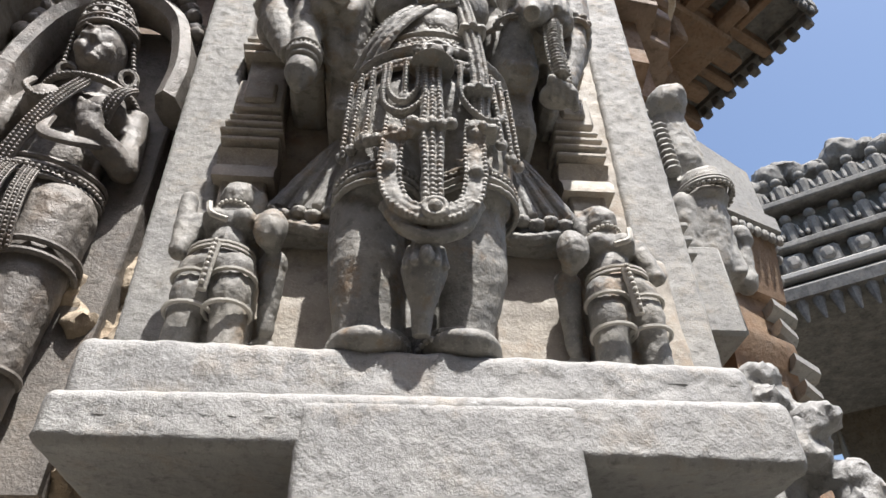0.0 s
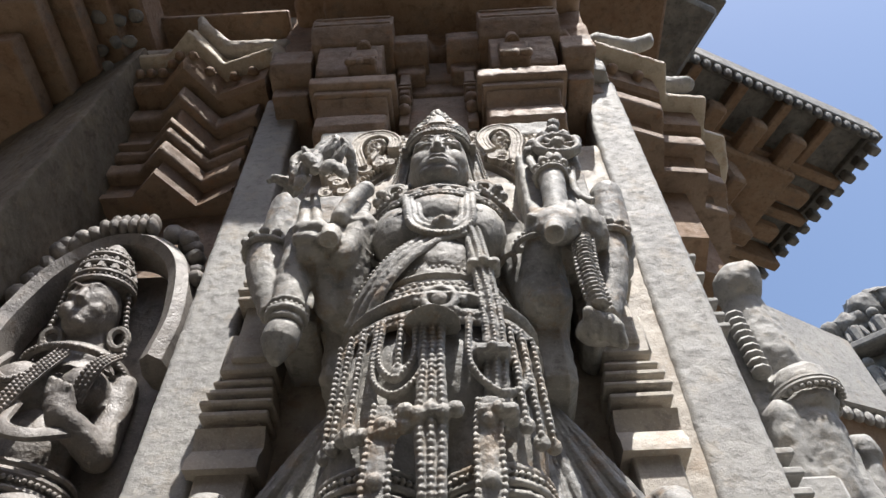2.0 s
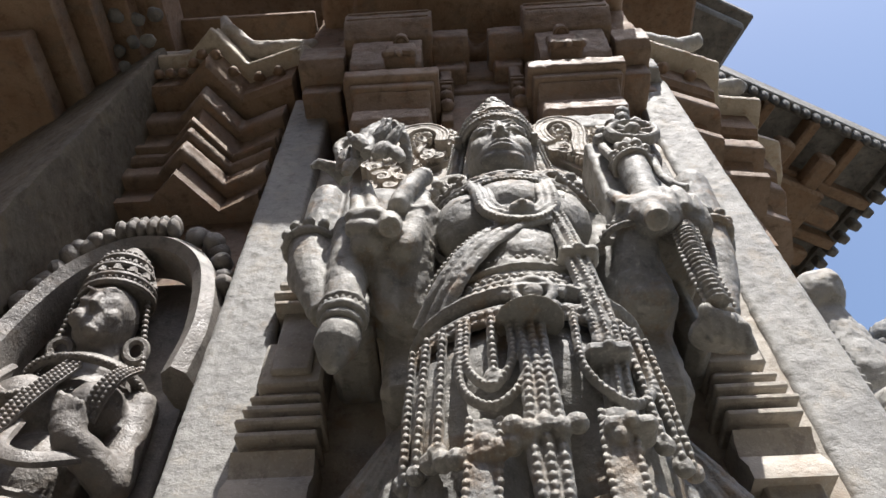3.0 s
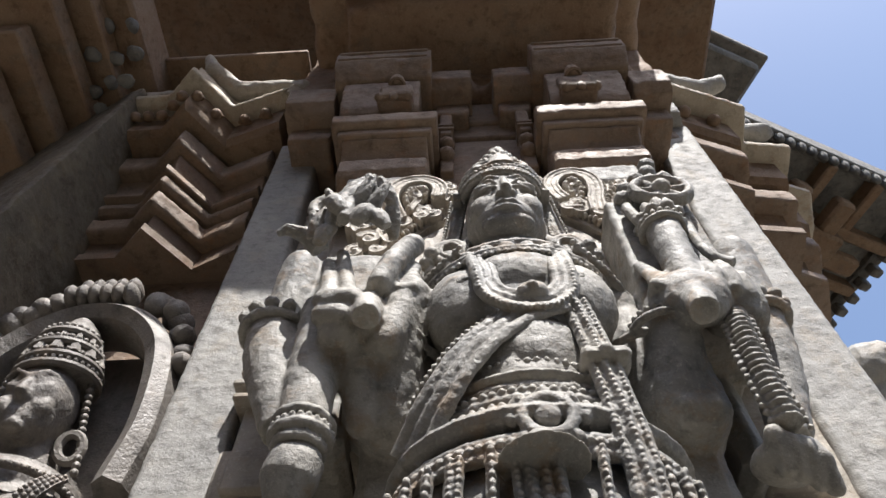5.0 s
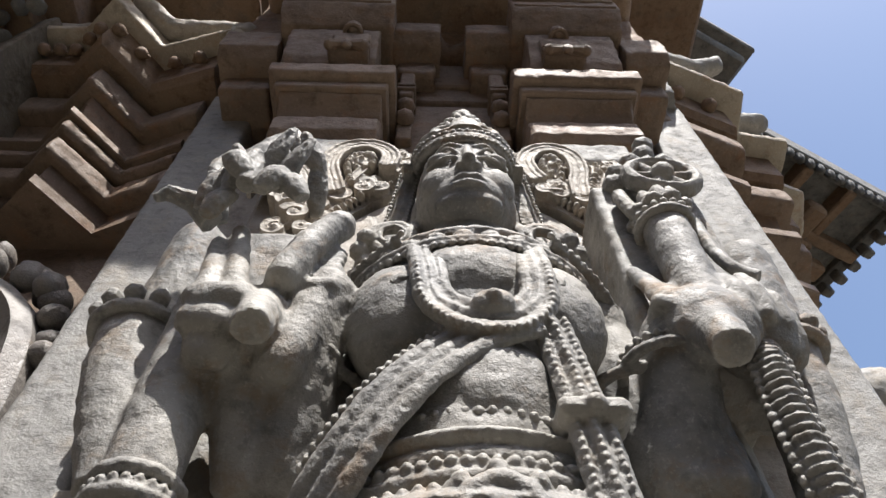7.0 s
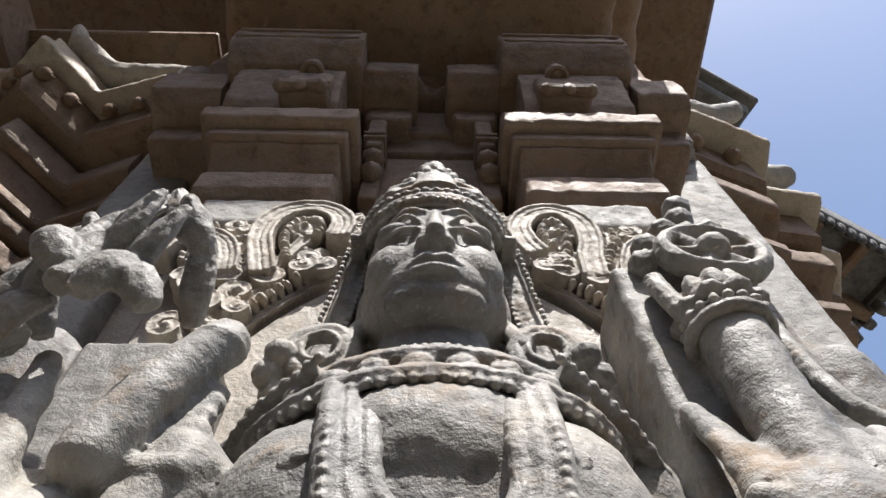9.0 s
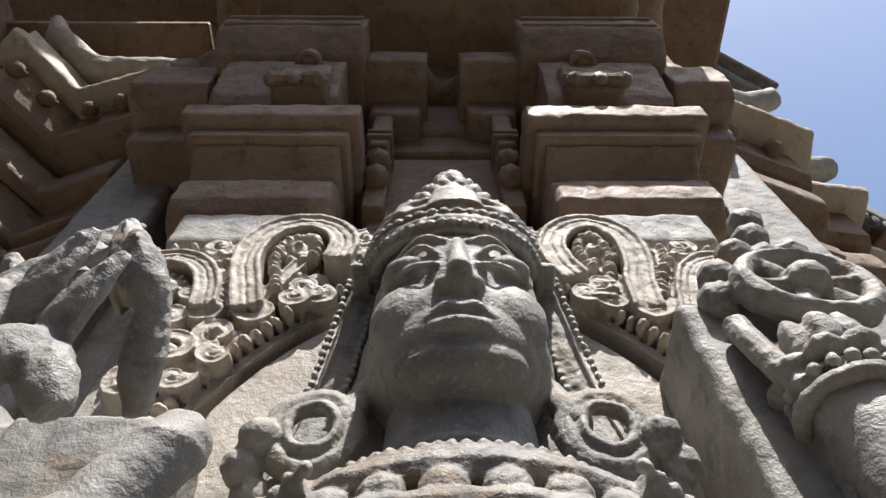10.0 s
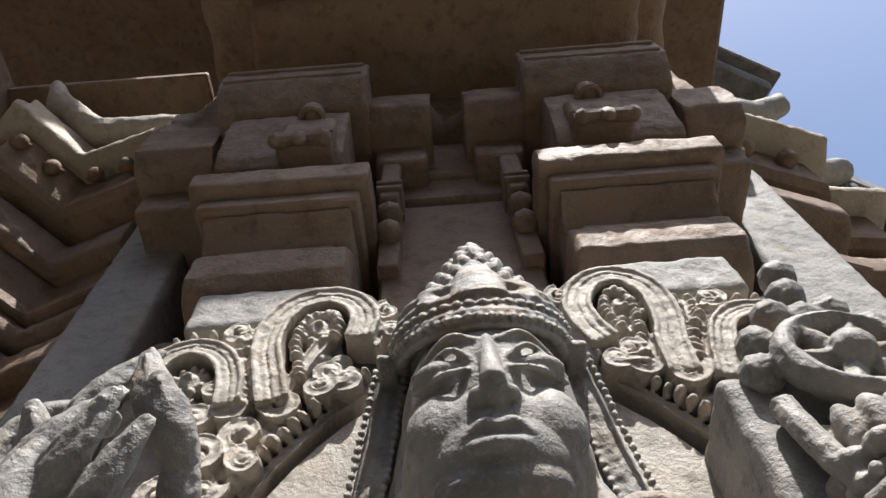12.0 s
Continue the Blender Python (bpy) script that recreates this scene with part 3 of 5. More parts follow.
    strand = curve([(0.040, 0.557, 2.365), (0.046, 0.556, 2.32), (0.051, 0.554, 2.26), (0.056, 0.556, 2.19), (0.055, 0.562, 2.12), (0.050, 0.570, 2.05)], 7)
    for k in (-1, 0, 1):
        o.tube([p + Vector((0.0088 * k, 0.003 * abs(k), 0)) for p in strand], 0.0046, 7)
        o.beads([p + Vector((0.0088 * k, -0.004 + 0.003 * abs(k), 0)) for p in strand], 0.0029, 2.2)
    for z in (2.285, 2.14, 2.06):
        o.box(0.032, 0.072, 0.545, 0.575, z - 0.007, z + 0.007, 0.004).ball((0.052, 0.546, z), 0.006, 8, 6)
    # girdle
    for z, rx, ry, t in ((2.284, 0.084, 0.082, 0.0045), (2.262, 0.094, 0.084, 0.0055), (2.247, 0.100, 0.086, 0.006), (2.205, 0.114, 0.090, 0.006), (2.192, 0.118, 0.091, 0.005)):
        o.tube(ring((-0.006, 0.645, z), rx, ry, 40), t, 8, 1.0, True, (0, 0, 1))
    o.tube(ring((-0.006, 0.645, 2.226), 0.106, 0.086, 40), 0.016, 8, 0.6, True, (0, 0, 1))
    o.tube(ring((-0.006, 0.645, 2.272), 0.086, 0.082, 40), 0.012, 8, 0.5, True, (0, 0, 1))
    for z, rx, ry in ((2.289, 0.086, 0.087), (2.254, 0.101, 0.090), (2.236, 0.107, 0.094), (2.199, 0.119, 0.096)):
        o.beads(ring((-0.006, 0.645, z), rx, ry, 60, 165, 375), 0.0042, 2.2)
    o.tube(arc((-0.002, 0.549, 2.220), 0.018, 0.018, 0, 345, 20), 0.005, 8, 1.0, True)
    o.ball((-0.002, 0.549, 2.220), (0.010, 0.007, 0.010), 12, 8)
    for k in range(8):
        a = radians(45 * k)
        o.ball((-0.002 + 0.026 * math.cos(a), 0.552, 2.220 + 0.026 * math.sin(a)), 0.006, 7, 5)
    # strands over the skirt
    def on_skirt(x, z):
        r = 0.124 if z > 2.08 else 0.124 - 0.10 * (2.08 - z)
        return Vector((x, 0.642 - 0.094 * math.sqrt(max(0.04, 1 - ((x + 0.008) / r) ** 2)), z))
    for x0, x1, z1 in ((-0.118, -0.124, 2.06), (-0.104, -0.112, 2.055), (-0.088, -0.094, 2.06), (-0.044, -0.046, 2.115), (0.074, 0.080, 2.06), (0.088, 0.094, 2.05), (0.100, 0.108, 2.06)):
        line = [on_skirt(x0 + (x1 - x0) * i / 8, 2.19 - (2.19 - z1) * i / 8) for i in range(9)]
        o.tube(line, 0.0048, 7).beads([p + Vector((0, -0.005, 0)) for p in line], 0.0040, 2.1)
        o.ball(line[-1], (0.009, 0.007, 0.010), 8, 6)
    for x0, x1, zb in ((-0.072, -0.022, 2.085), (-0.066, -0.030, 2.105), (0.030, 0.086, 2.09)):
        u = [on_skirt(p[0], p[2]) for p in curve([(x0, 0, 2.19), (x0 - 0.001, 0, zb + 0.03), ((x0 + x1) / 2, 0, zb), (x1 + 0.001, 0, zb + 0.03), (x1, 0, 2.19)], 6)]
        o.tube(u, 0.0042, 8).beads([p + Vector((0, -0.004, 0)) for p in u], 0.0032, 2.1)
    for k in range(9):
        x = -0.10 + 0.0105 * k
        p = on_skirt(x, 2.055 - 0.012 * math.sin(math.pi * k / 8))
        o.ball(p, 0.0095, 7, 5)
    for s, c in ((-1, -0.072), (1, 0.046)):
        for z in (2.020, 2.004, 1.992):
            hem = ring((c, 0.642, z), 0.058, 0.060, 30)
            o.tube(hem, 0.0042, 7, 1.0, True, (0, 0, 1))
        o.beads(ring((c, 0.642, 2.012), 0.060, 0.063, 40, 170, 370), 0.004, 2.2)
    # central tassel
    o.tube([(-0.010, 0.553, 2.198), (-0.010, 0.548, 2.183), (-0.010, 0.548, 2.176)], [0.012, 0.020, 0.032], 14)
    tassel = curve([(-0.010, 0.551, 2.175), (-0.011, 0.545, 2.10), (-0.012, 0.552, 2.02), (-0.012, 0.560, 1.935)], 7)
    for k in (-1, 0, 1):
        spread = [p + Vector((k * (0.0085 + 0.05 * max(0, 2.12 - abs(p.z - 2.05) - 2.06)), 0.001, 0)) for p in tassel]
        o.tube(spread, 0.0056, 8).beads([p + Vector((0, -0.005, 0)) for p in spread], 0.0042, 2.05)
    for k in range(5):
        o.ball((-0.036 + 0.012 * k, 0.545, 2.058 - 0.004 * (k % 2)), 0.009, 8, 6)
    # looped cloth end with its rosette
    u = curve([(-0.056, 0.562, 2.075), (-0.060, 0.562, 2.03), (-0.062, 0.564, 1.975), (-0.048, 0.563, 1.932), (-0.010, 0.562, 1.917), (0.028, 0.563, 1.935), (0.040, 0.564, 1.980), (0.041, 0.562, 2.03), (0.046, 0.562, 2.08)], 7)
    o.tube(u, 0.0125, 10, 0.7)
    for k in (-1, 1):
        o.beads([p + Vector((0.012 * k if abs(p.x + 0.01) > 0.035 else 0, -0.006, 0.010 * k if abs(p.x + 0.01) <= 0.035 else 0)) for p in u], 0.004, 2.1)
    for p in (u[4], u[12], u[-5], u[-14]):
        o.ball((p.x, p.y - 0.008, p.z), 0.0085, 10, 7)
    o.tube(arc((-0.010, 0.550, 1.921), 0.013, 0.013, 0, 340, 16), 0.004, 7, 1.0, True)
    o.ball((-0.010, 0.550, 1.921), 0.009, 10, 8)
    o.tube(curve([(-0.066, 0.575, 1.945), (-0.045, 0.572, 1.908), (-0.010, 0.570, 1.893), (0.024, 0.572, 1.910), (0.044, 0.575, 1.95)], 6), 0.009, 8)
    o.tube([(-0.018, 0.612, 1.915), (-0.018, 0.603, 1.885), (-0.019, 0.600, 1.868), (-0.020, 0.604, 1.850), (-0.021, 0.612, 1.825), (-0.022, 0.620, 1.795)], [0.016, 0.024, 0.027, 0.022, 0.013, 0.010], 18)
    for k in range(5):
        a = radians(215 + 27.5 * k)
        o.limb((-0.018 + 0.020 * math.cos(a), 0.602 + 0.020 * math.sin(a), 1.890), (-0.019 + 0.027 * math.cos(a), 0.600 + 0.026 * math.sin(a), 1.864), 0.0065, 0.0050, 8)
    o.ball((-0.018, 0.573, 1.872), (0.0080, 0.0080, 0.0115), 10, 8)
    # anklets, arm bands, bell rings
    for c in ((-0.078, 0.672, 1.808), (0.022, 0.672, 1.808)):
        an = ring(c, 0.043, 0.043, 24)
        o.tube(an, 0.007, 7, 1.0, True, (0, 0, 1))
        o.beads(ring((c[0], c[1] - 0.012, c[2] - 0.012), 0.046, 0.046, 30, 180, 360), 0.0048, 2.3)
    for c, r in (((-0.252, 0.626, 2.418), 0.033), ((0.241, 0.640, 2.424), 0.029)):
        band = ring(c, r, r, 24)
        o.tube(band, 0.006, 8, 1.0, True, (0, 0, 1))
        for k in range(12):
            a = radians(30 * k)
            o.ball((c[0] + (r + 0.002) * math.cos(a), c[1] + (r + 0.002) * math.sin(a), c[2] + 0.012), 0.008, 7, 5)
    for z, r in ((2.262, 0.0225), (2.248, 0.0225), (2.238, 0.0185)):
        o.tube(ring((-0.191, 0.595, z), r, r, 22), 0.0046, 8, 1.0, True, (0, 0, 1))
    o.beads(ring((-0.191, 0.595, 2.254), 0.0245, 0.0245, 22), 0.0034, 2.3)
    o.beads(ring((0.174, 0.600, 2.556), 0.025, 0.025, 24), 0.0045, 2.3)
    for k in range(9):
        a = radians(40 * k)
        o.ball((0.176 + 0.023 * math.cos(a), 0.602 + 0.023 * math.sin(a), 2.568), (0.0095, 0.0095, 0.007), 8, 6)
        o.ball((0.180 + 0.019 * math.cos(a + 0.3), 0.606 + 0.019 * math.sin(a + 0.3), 2.588), (0.008, 0.008, 0.016), 8, 6)
    o.tube(ring((0.173, 0.599, 2.546), 0.0235, 0.0235, 20), 0.0045, 7, 1.0, True, (0, 0, 1))
    # ribbed garland beside the raised arm
    rope = curve([(0.196, 0.600, 2.392), (0.190, 0.592, 2.365), (0.186, 0.592, 2.325), (0.187, 0.596, 2.285), (0.192, 0.604, 2.248)], 6)
    for i, p in enumerate(rope[:-1]):
        o.ball(p, (0.0125, 0.014, 0.0042), 10, 6)
    for s in (-1, 1):
        o.beads([p + Vector((0.0135 * s, -0.002, 0)) for p in rope], 0.0038, 2.2)
    out = Geo()
    return out.take(body).take(head).take(o.fused(0.00125, 1, 0.0008, 110))

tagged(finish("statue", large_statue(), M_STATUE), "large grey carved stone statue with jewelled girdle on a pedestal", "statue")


# ---- two small attendants: one mesh each ----
def attendant(x, y, z, s, lift):
    b, o = Geo(), Geo()
    P = lambda a, c, d: (x + s * a, y + c, z + d)
    b.limb(P(-0.022, 0.0, 0.12), P(-0.030, 0.005, 0.005), 0.026, 0.017)
    b.limb(P(0.020, -0.005, 0.12), P(0.026, 0.0, 0.005), 0.026, 0.019)
    b.ball(P(-0.024, -0.004, 0.085), (0.024, 0.024, 0.035)).ball(P(0.022, -0.008, 0.085), (0.024, 0.024, 0.035))
    b.ball(P(0, 0.0, 0.125), (0.044, 0.032, 0.028)).ball(P(0.002, 0.004, 0.165), (0.026, 0.024, 0.035))
    b.ball(P(0.002, 0.004, 0.198), (0.038, 0.026, 0.026))
    b.ball(P(-0.016, -0.012, 0.198), 0.016, 10, 8).ball(P(0.020, -0.012, 0.198), 0.016, 10, 8)
    b.ball(P(0.002, 0.002, 0.243), (0.022, 0.024, 0.029), 14, 10)
    b.ball(P(0.002, -0.020, 0.239), (0.0034, 0.0045, 0.0065), 8, 6)
    b.ball(P(0.002, -0.0185, 0.2285), (0.0065, 0.0035, 0.0018), 8, 6)
    b.ball(P(-0.007, -0.0175, 0.246), (0.0055, 0.0030, 0.0020), 8, 6).ball(P(0.011, -0.0175, 0.246), (0.0055, 0.0030, 0.0020), 8, 6)
    b.ball(P(0.028, 0.012, 0.240), (0.012, 0.014, 0.03), 10, 8).ball(P(0.002, 0.015, 0.268), (0.026, 0.022, 0.012), 10, 8)
    b.limb(P(-0.040, 0.006, 0.205), P(-0.052, -0.004, 0.150), 0.014, 0.012)
    b.limb(P(-0.052, -0.004, 0.150), P(-0.060, 0.006, 0.245 if lift else 0.16), 0.012, 0.012)
    b.limb(P(0.042, 0.002, 0.205), P(0.058, -0.008, 0.165), 0.015, 0.014)
    b.ball(P(0.056, -0.018, 0.180), (0.022, 0.020, 0.030), 10, 8)
    b.limb(P(0.060, 0.015, 0.15), P(0.060, 0.03, 0.06), 0.018, 0.010)
    b.tube(arc(P(0.056, 0.035, 0.028), 0.014, 0.020, 0, 340, 14), 0.007, 7, 1.0, True)
    b.box(*sorted((x - 0.035, x + 0.04)), y + 0.01, 0.77, z, z + 0.23)
    for d in (0.105, 0.060):
        o.tube(ring(P(-0.023, -0.002, d), 0.0265, 0.0275, 18), 0.003, 6, 1.0, True, (0, 0, 1))
        o.tube(ring(P(0.021, -0.006, d), 0.0265, 0.0275, 18), 0.003, 6, 1.0, True, (0, 0, 1))
    for d in (0.146, 0.140, 0.090):
        if d > 0.1:
            o.tube(ring(P(0, 0.0, d), 0.038, 0.032, 20), 0.003, 6, 1.0, True, (0, 0, 1))
    o.beads(ring(P(0.002, 0.004, 0.222), 0.022, 0.026, 20), 0.0035, 2.1)
    drop = [P(0.0, -0.034, 0.14), P(-0.002, -0.036, 0.11), P(-0.006, -0.030, 0.075)]
    o.tube(drop, 0.006, 7).beads([(p[0], p[1] - 0.006, p[2]) for p in curve(drop, 4)], 0.0042, 2.1)
    lp = curve([P(-0.025, -0.020, 0.218), P(-0.016, -0.032, 0.190), P(0.004, -0.030, 0.182)], 5)
    o.tube(lp, 0.004, 6)
    return Geo().take(b.fused(0.0022, 4, 0.0012, 80)).take(o)

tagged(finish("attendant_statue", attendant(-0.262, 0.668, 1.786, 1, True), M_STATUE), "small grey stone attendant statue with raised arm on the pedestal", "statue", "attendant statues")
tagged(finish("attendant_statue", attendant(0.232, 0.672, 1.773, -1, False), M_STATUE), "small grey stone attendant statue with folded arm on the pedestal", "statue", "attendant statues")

# ---- carved arch behind the head ----
def strap(g, pts, w, y, depth=0.030, rim=0.0022):
    """A flat carved band along points (x, z), with raised edges and a groove along its middle."""
    p = [Vector((a, 0, b)) for a, b in pts]
    prof = [(-1.0, depth), (-1.0, 0.0), (-0.72, 0.0), (-0.60, rim), (-0.16, rim * 0.8), (0.0, rim * 1.7), (0.16, rim * 0.8), (0.60, rim), (0.72, 0.0), (1.0, 0.0), (1.0, depth)]
    vs, n = [], len(prof)
    ws = w if isinstance(w, list) else [w] * len(p)
    for k, q in enumerate(p):
        d = (p[min(k + 1, len(p) - 1)] - p[max(k - 1, 0)]).normalized()
        side = Vector((d.z, 0, -d.x))
        vs += [q + side * (a * ws[k]) + Vector((0, y + h, 0)) for a, h in prof]
    fs = [(k * n + m, k * n + (m + 1) % n, (k + 1) * n + (m + 1) % n, (k + 1) * n + m) for k in range(len(p) - 1) for m in range(n)]
    fs += [tuple(range(n))[::-1], tuple((len(p) - 1) * n + m for m in range(n))]
    return g.add(vs, fs)

def flat(pts, n=6):
    return [(q.x, q.z) for q in curve([(a, 0, b) for a, b in pts], n)]

def teeth(g, pts, off, r, y, rnd):
    """A toothed fringe beside a band: little cut knobs at even steps."""
    left = 0.0
    for (a, b), (c, d) in zip(pts, pts[1:]):
        l = math.hypot(c - a, d - b)
        t = left
        while t < l:
            nx, nz = (d - b) / l, -(c - a) / l
            turn = Euler((rnd.uniform(-0.2, 0.2), -math.atan2(nz, nx) + rnd.uniform(-0.2, 0.2), 0)).to_matrix()
            k = r * rnd.uniform(0.85, 1.1)
            g.ball((a + (c - a) * t / l + nx * off, y + rnd.uniform(-0.001, 0.002), b + (d - b) * t / l + nz * off), (k * 1.35, k * 1.9, k * 0.80), 8, 6, turn)
            t += 2.05 * r
        left = t - l
    return g

def curl(g, x, z, r, s, turns, a0, y, w):
    """A leaf tip rolled up into a spiral, thick at its root."""
    n = 26
    pts, ws = [], []
    for k in range(n):
        t = k / (n - 1)
        a = radians(a0) + s * turns * 2 * math.pi * t
        q = r * (1 - 0.80 * t)
        pts.append((x + q * math.cos(a), z + q * math.sin(a)))
        ws.append(w * (1 - 0.55 * t))
    return strap(g, pts, ws, y, 0.022, 0.0012)

def heart(g, x, z, r, s, y):
    """The curled middle of a scroll: a spiral with a ring of petals."""
    g.ball((x, y + 0.012, z), (r * 0.92, 0.013, r * 0.92), 16, 8)
    for k in range(9):
        a = radians(40 * k + 10)
        g.ball((x + 0.80 * r * math.cos(a), y + 0.007, z + 0.80 * r * math.sin(a)), (r * 0.26, 0.008, r * 0.26), 9, 6)
    pts = [Vector((x + r * (0.62 - 0.065 * k) * math.cos(0.62 * k * s), y + 0.004 - 0.0008 * k, z + r * (0.62 - 0.065 * k) * math.sin(0.62 * k * s))) for k in range(10)]
    g.tube(curve(pts, 3), r * 0.13, 7)

rnd = random.Random(11)
g = Geo()
SCROLLS = (([(0.136, 2.713), (0.138, 2.745), (0.144, 2.777), (0.143, 2.809), (0.132, 2.830), (0.113, 2.838), (0.094, 2.829), (0.081, 2.804), (0.083, 2.776), (0.092, 2.753)], (0.117, 2.797), 1, 0.0115),
           ([(-0.145, 2.715), (-0.153, 2.745), (-0.160, 2.778), (-0.157, 2.809), (-0.142, 2.831), (-0.120, 2.838), (-0.099, 2.829), (-0.087, 2.806), (-0.090, 2.779)], (-0.123, 2.800), -1, 0.0115),
           ([(-0.176, 2.715), (-0.180, 2.742), (-0.192, 2.768), (-0.213, 2.780), (-0.234, 2.772), (-0.243, 2.748)], (-0.212, 2.748), -1, 0.0095),
           ([(0.165, 2.705), (0.171, 2.735), (0.183, 2.764), (0.204, 2.777), (0.226, 2.769), (0.235, 2.745)], (0.203, 2.745), 1, 0.0095))
for pts, mid, s, w in SCROLLS:
    line = flat(pts)
    strap(g, line, w, 0.656)
    strap(g, [(mid[0] + (x - mid[0]) * 1.40, mid[1] + (z - mid[1]) * 1.34) for x, z in line[5:]], 0.0030, 0.662)
    teeth(g, line[4:], -s * (w + 0.0095) if s > 0 else (w + 0.0095), 0.0042, 0.664, rnd)
    heart(g, mid[0], mid[1], 0.019 if w > 0.01 else 0.015, s, 0.662)
    strap(g, flat([(mid[0] - s * 0.004, mid[1] - 0.016), (mid[0] + s * 0.004, mid[1] - 0.034), (pts[1][0] - s * 0.010, pts[0][1] + 0.006)]), 0.0060, 0.664)
for s in (-1, 1):
    rim = flat([(s * 0.078, 2.738), (s * 0.104, 2.714), (s * 0.126, 2.686), (s * 0.142, 2.662), (s * 0.158, 2.630), (s * 0.168, 2.600)])
    strap(g, rim, 0.0036, 0.672)
    teeth(g, rim, -s * 0.0088, 0.0044, 0.668, rnd)
    for x, z, r, sp, a0, w in ((0.108, 2.744, 0.014, 1, 200, 0.0050), (0.138, 2.716, 0.014, -1, 30, 0.0052), (0.116, 2.728, 0.012, 1, 120, 0.0045), (0.160, 2.690, 0.016, 1, 250, 0.0055), (0.152, 2.664, 0.011, -1, 60, 0.0042),
                              (0.172, 2.716, 0.015, -1, 100, 0.0052), (0.184, 2.670, 0.016, 1, 20, 0.0055), (0.172, 2.642, 0.011, 1, 160, 0.0040), (0.096, 2.735, 0.010, -1, 300, 0.0040), (0.070, 2.815, 0.012, s, 90, 0.0042), (0.066, 2.788, 0.010, 1, 0, 0.0038),
                              (0.196, 2.705, 0.014, 1, 300, 0.0050), (0.200, 2.640, 0.014, -1, 100, 0.0050), (0.185, 2.800, 0.013, 1, 220, 0.0045), (0.190, 2.735, 0.012, 1, 80, 0.0042)):
        curl(g, s * x, z, r, sp * s, 1.15, a0 if s > 0 else 180 - a0, 0.658 + rnd.uniform(0, 0.006), w)
        g.ball((s * x, 0.668, z), (r * 0.42, 0.010, r * 0.42), 9, 6)
    for k in range(30):
        t = rnd.random()
        q = rim[int(t * (len(rim) - 1))]
        off = rnd.uniform(0.016, 0.050)
        turn = Euler((0, rnd.uniform(-1.4, 1.4), rnd.uniform(-0.4, 0.4))).to_matrix()
        g.ball((q[0] + s * off * 0.75, 0.678, q[1] + off * 0.66), (rnd.uniform(0.0045, 0.008), 0.012, rnd.uniform(0.009, 0.016)), 9, 6, turn)
    # upright toothed ribs beside the large scrolls
    for x0, x1 in ((0.166, 0.160), (0.178, 0.171)):
        rib = flat([(s * x0, 2.805), (s * (x0 + x1) / 2, 2.77), (s * x1, 2.715)])
        strap(g, rib, 0.0034, 0.664)
        teeth(g, rib, 0.0065, 0.0036, 0.666, rnd)
g = Geo().take(g.fused(0.0011, 1, 0.0008, 90))
halo = [(-0.003 + 0.186 * math.cos(radians(6 * k)), 2.44 + 0.305 * math.sin(radians(6 * k))) for k in range(60)]
g.add([(x, y, z) for y in (0.677, 0.77) for x, z in halo], [tuple(range(60)), tuple(range(119, 59, -1))] + [(k, (k + 1) % 60, 60 + (k + 1) % 60, 60 + k) for k in range(60)])
g.box(-0.25, 0.25, 0.698, 0.77, 2.58, 2.805, 0.006)
tagged(finish("arch_carving", g, M_BACK), "buff stone foliate arch carving with scrolls behind the statue", "carving")

# carved pillars half hidden behind the arms
def side_pillar(s):
    ob = tagged(new("side_pillar"), "moulded half pillar carved in the niche beside the statue", "pillar", "half pillars of the niche")
    x0, x1 = (-0.322, -0.232) if s < 0 else (0.205, 0.286)
    w = 0.004
    part("shaft", Geo().box(x0 + 0.012, x1 - 0.012, 0.735, 0.80, 1.80, 2.60, 0.003), M_BACK, ob)
    for z, h, e, y in ((2.205, 0.010, 0.0, 0.718), (2.224, 0.009, 0.004, 0.716), (2.243, 0.010, 0.0, 0.718), (2.262, 0.008, -0.004, 0.72), (2.43, 0.010, 0.0, 0.718), (2.45, 0.010, 0.004, 0.716), (2.47, 0.012, 0.0, 0.718)):
        part("moulding", Geo().box(x0 - e, x1 + e, y, 0.80, z, z + h, 0.0025), M_BACK, ob)
    part("block", Geo().box(x0 + 0.006, x1 - 0.006, 0.722, 0.80, 2.285, 2.36, 0.004).box(x0 + 0.02, x1 - 0.02, 0.714, 0.73, 2.30, 2.345, 0.004), M_BACK, ob)
    part("foot", Geo().loft([(x0, 0.722), (x1, 0.722)], [(0, 2.13), (0, 2.145), (0.012, 2.165), (0.008, 2.18), (0, 2.19)], 0.80), M_BACK, ob)
    return ob

side_pillar(-1)
side_pillar(1)

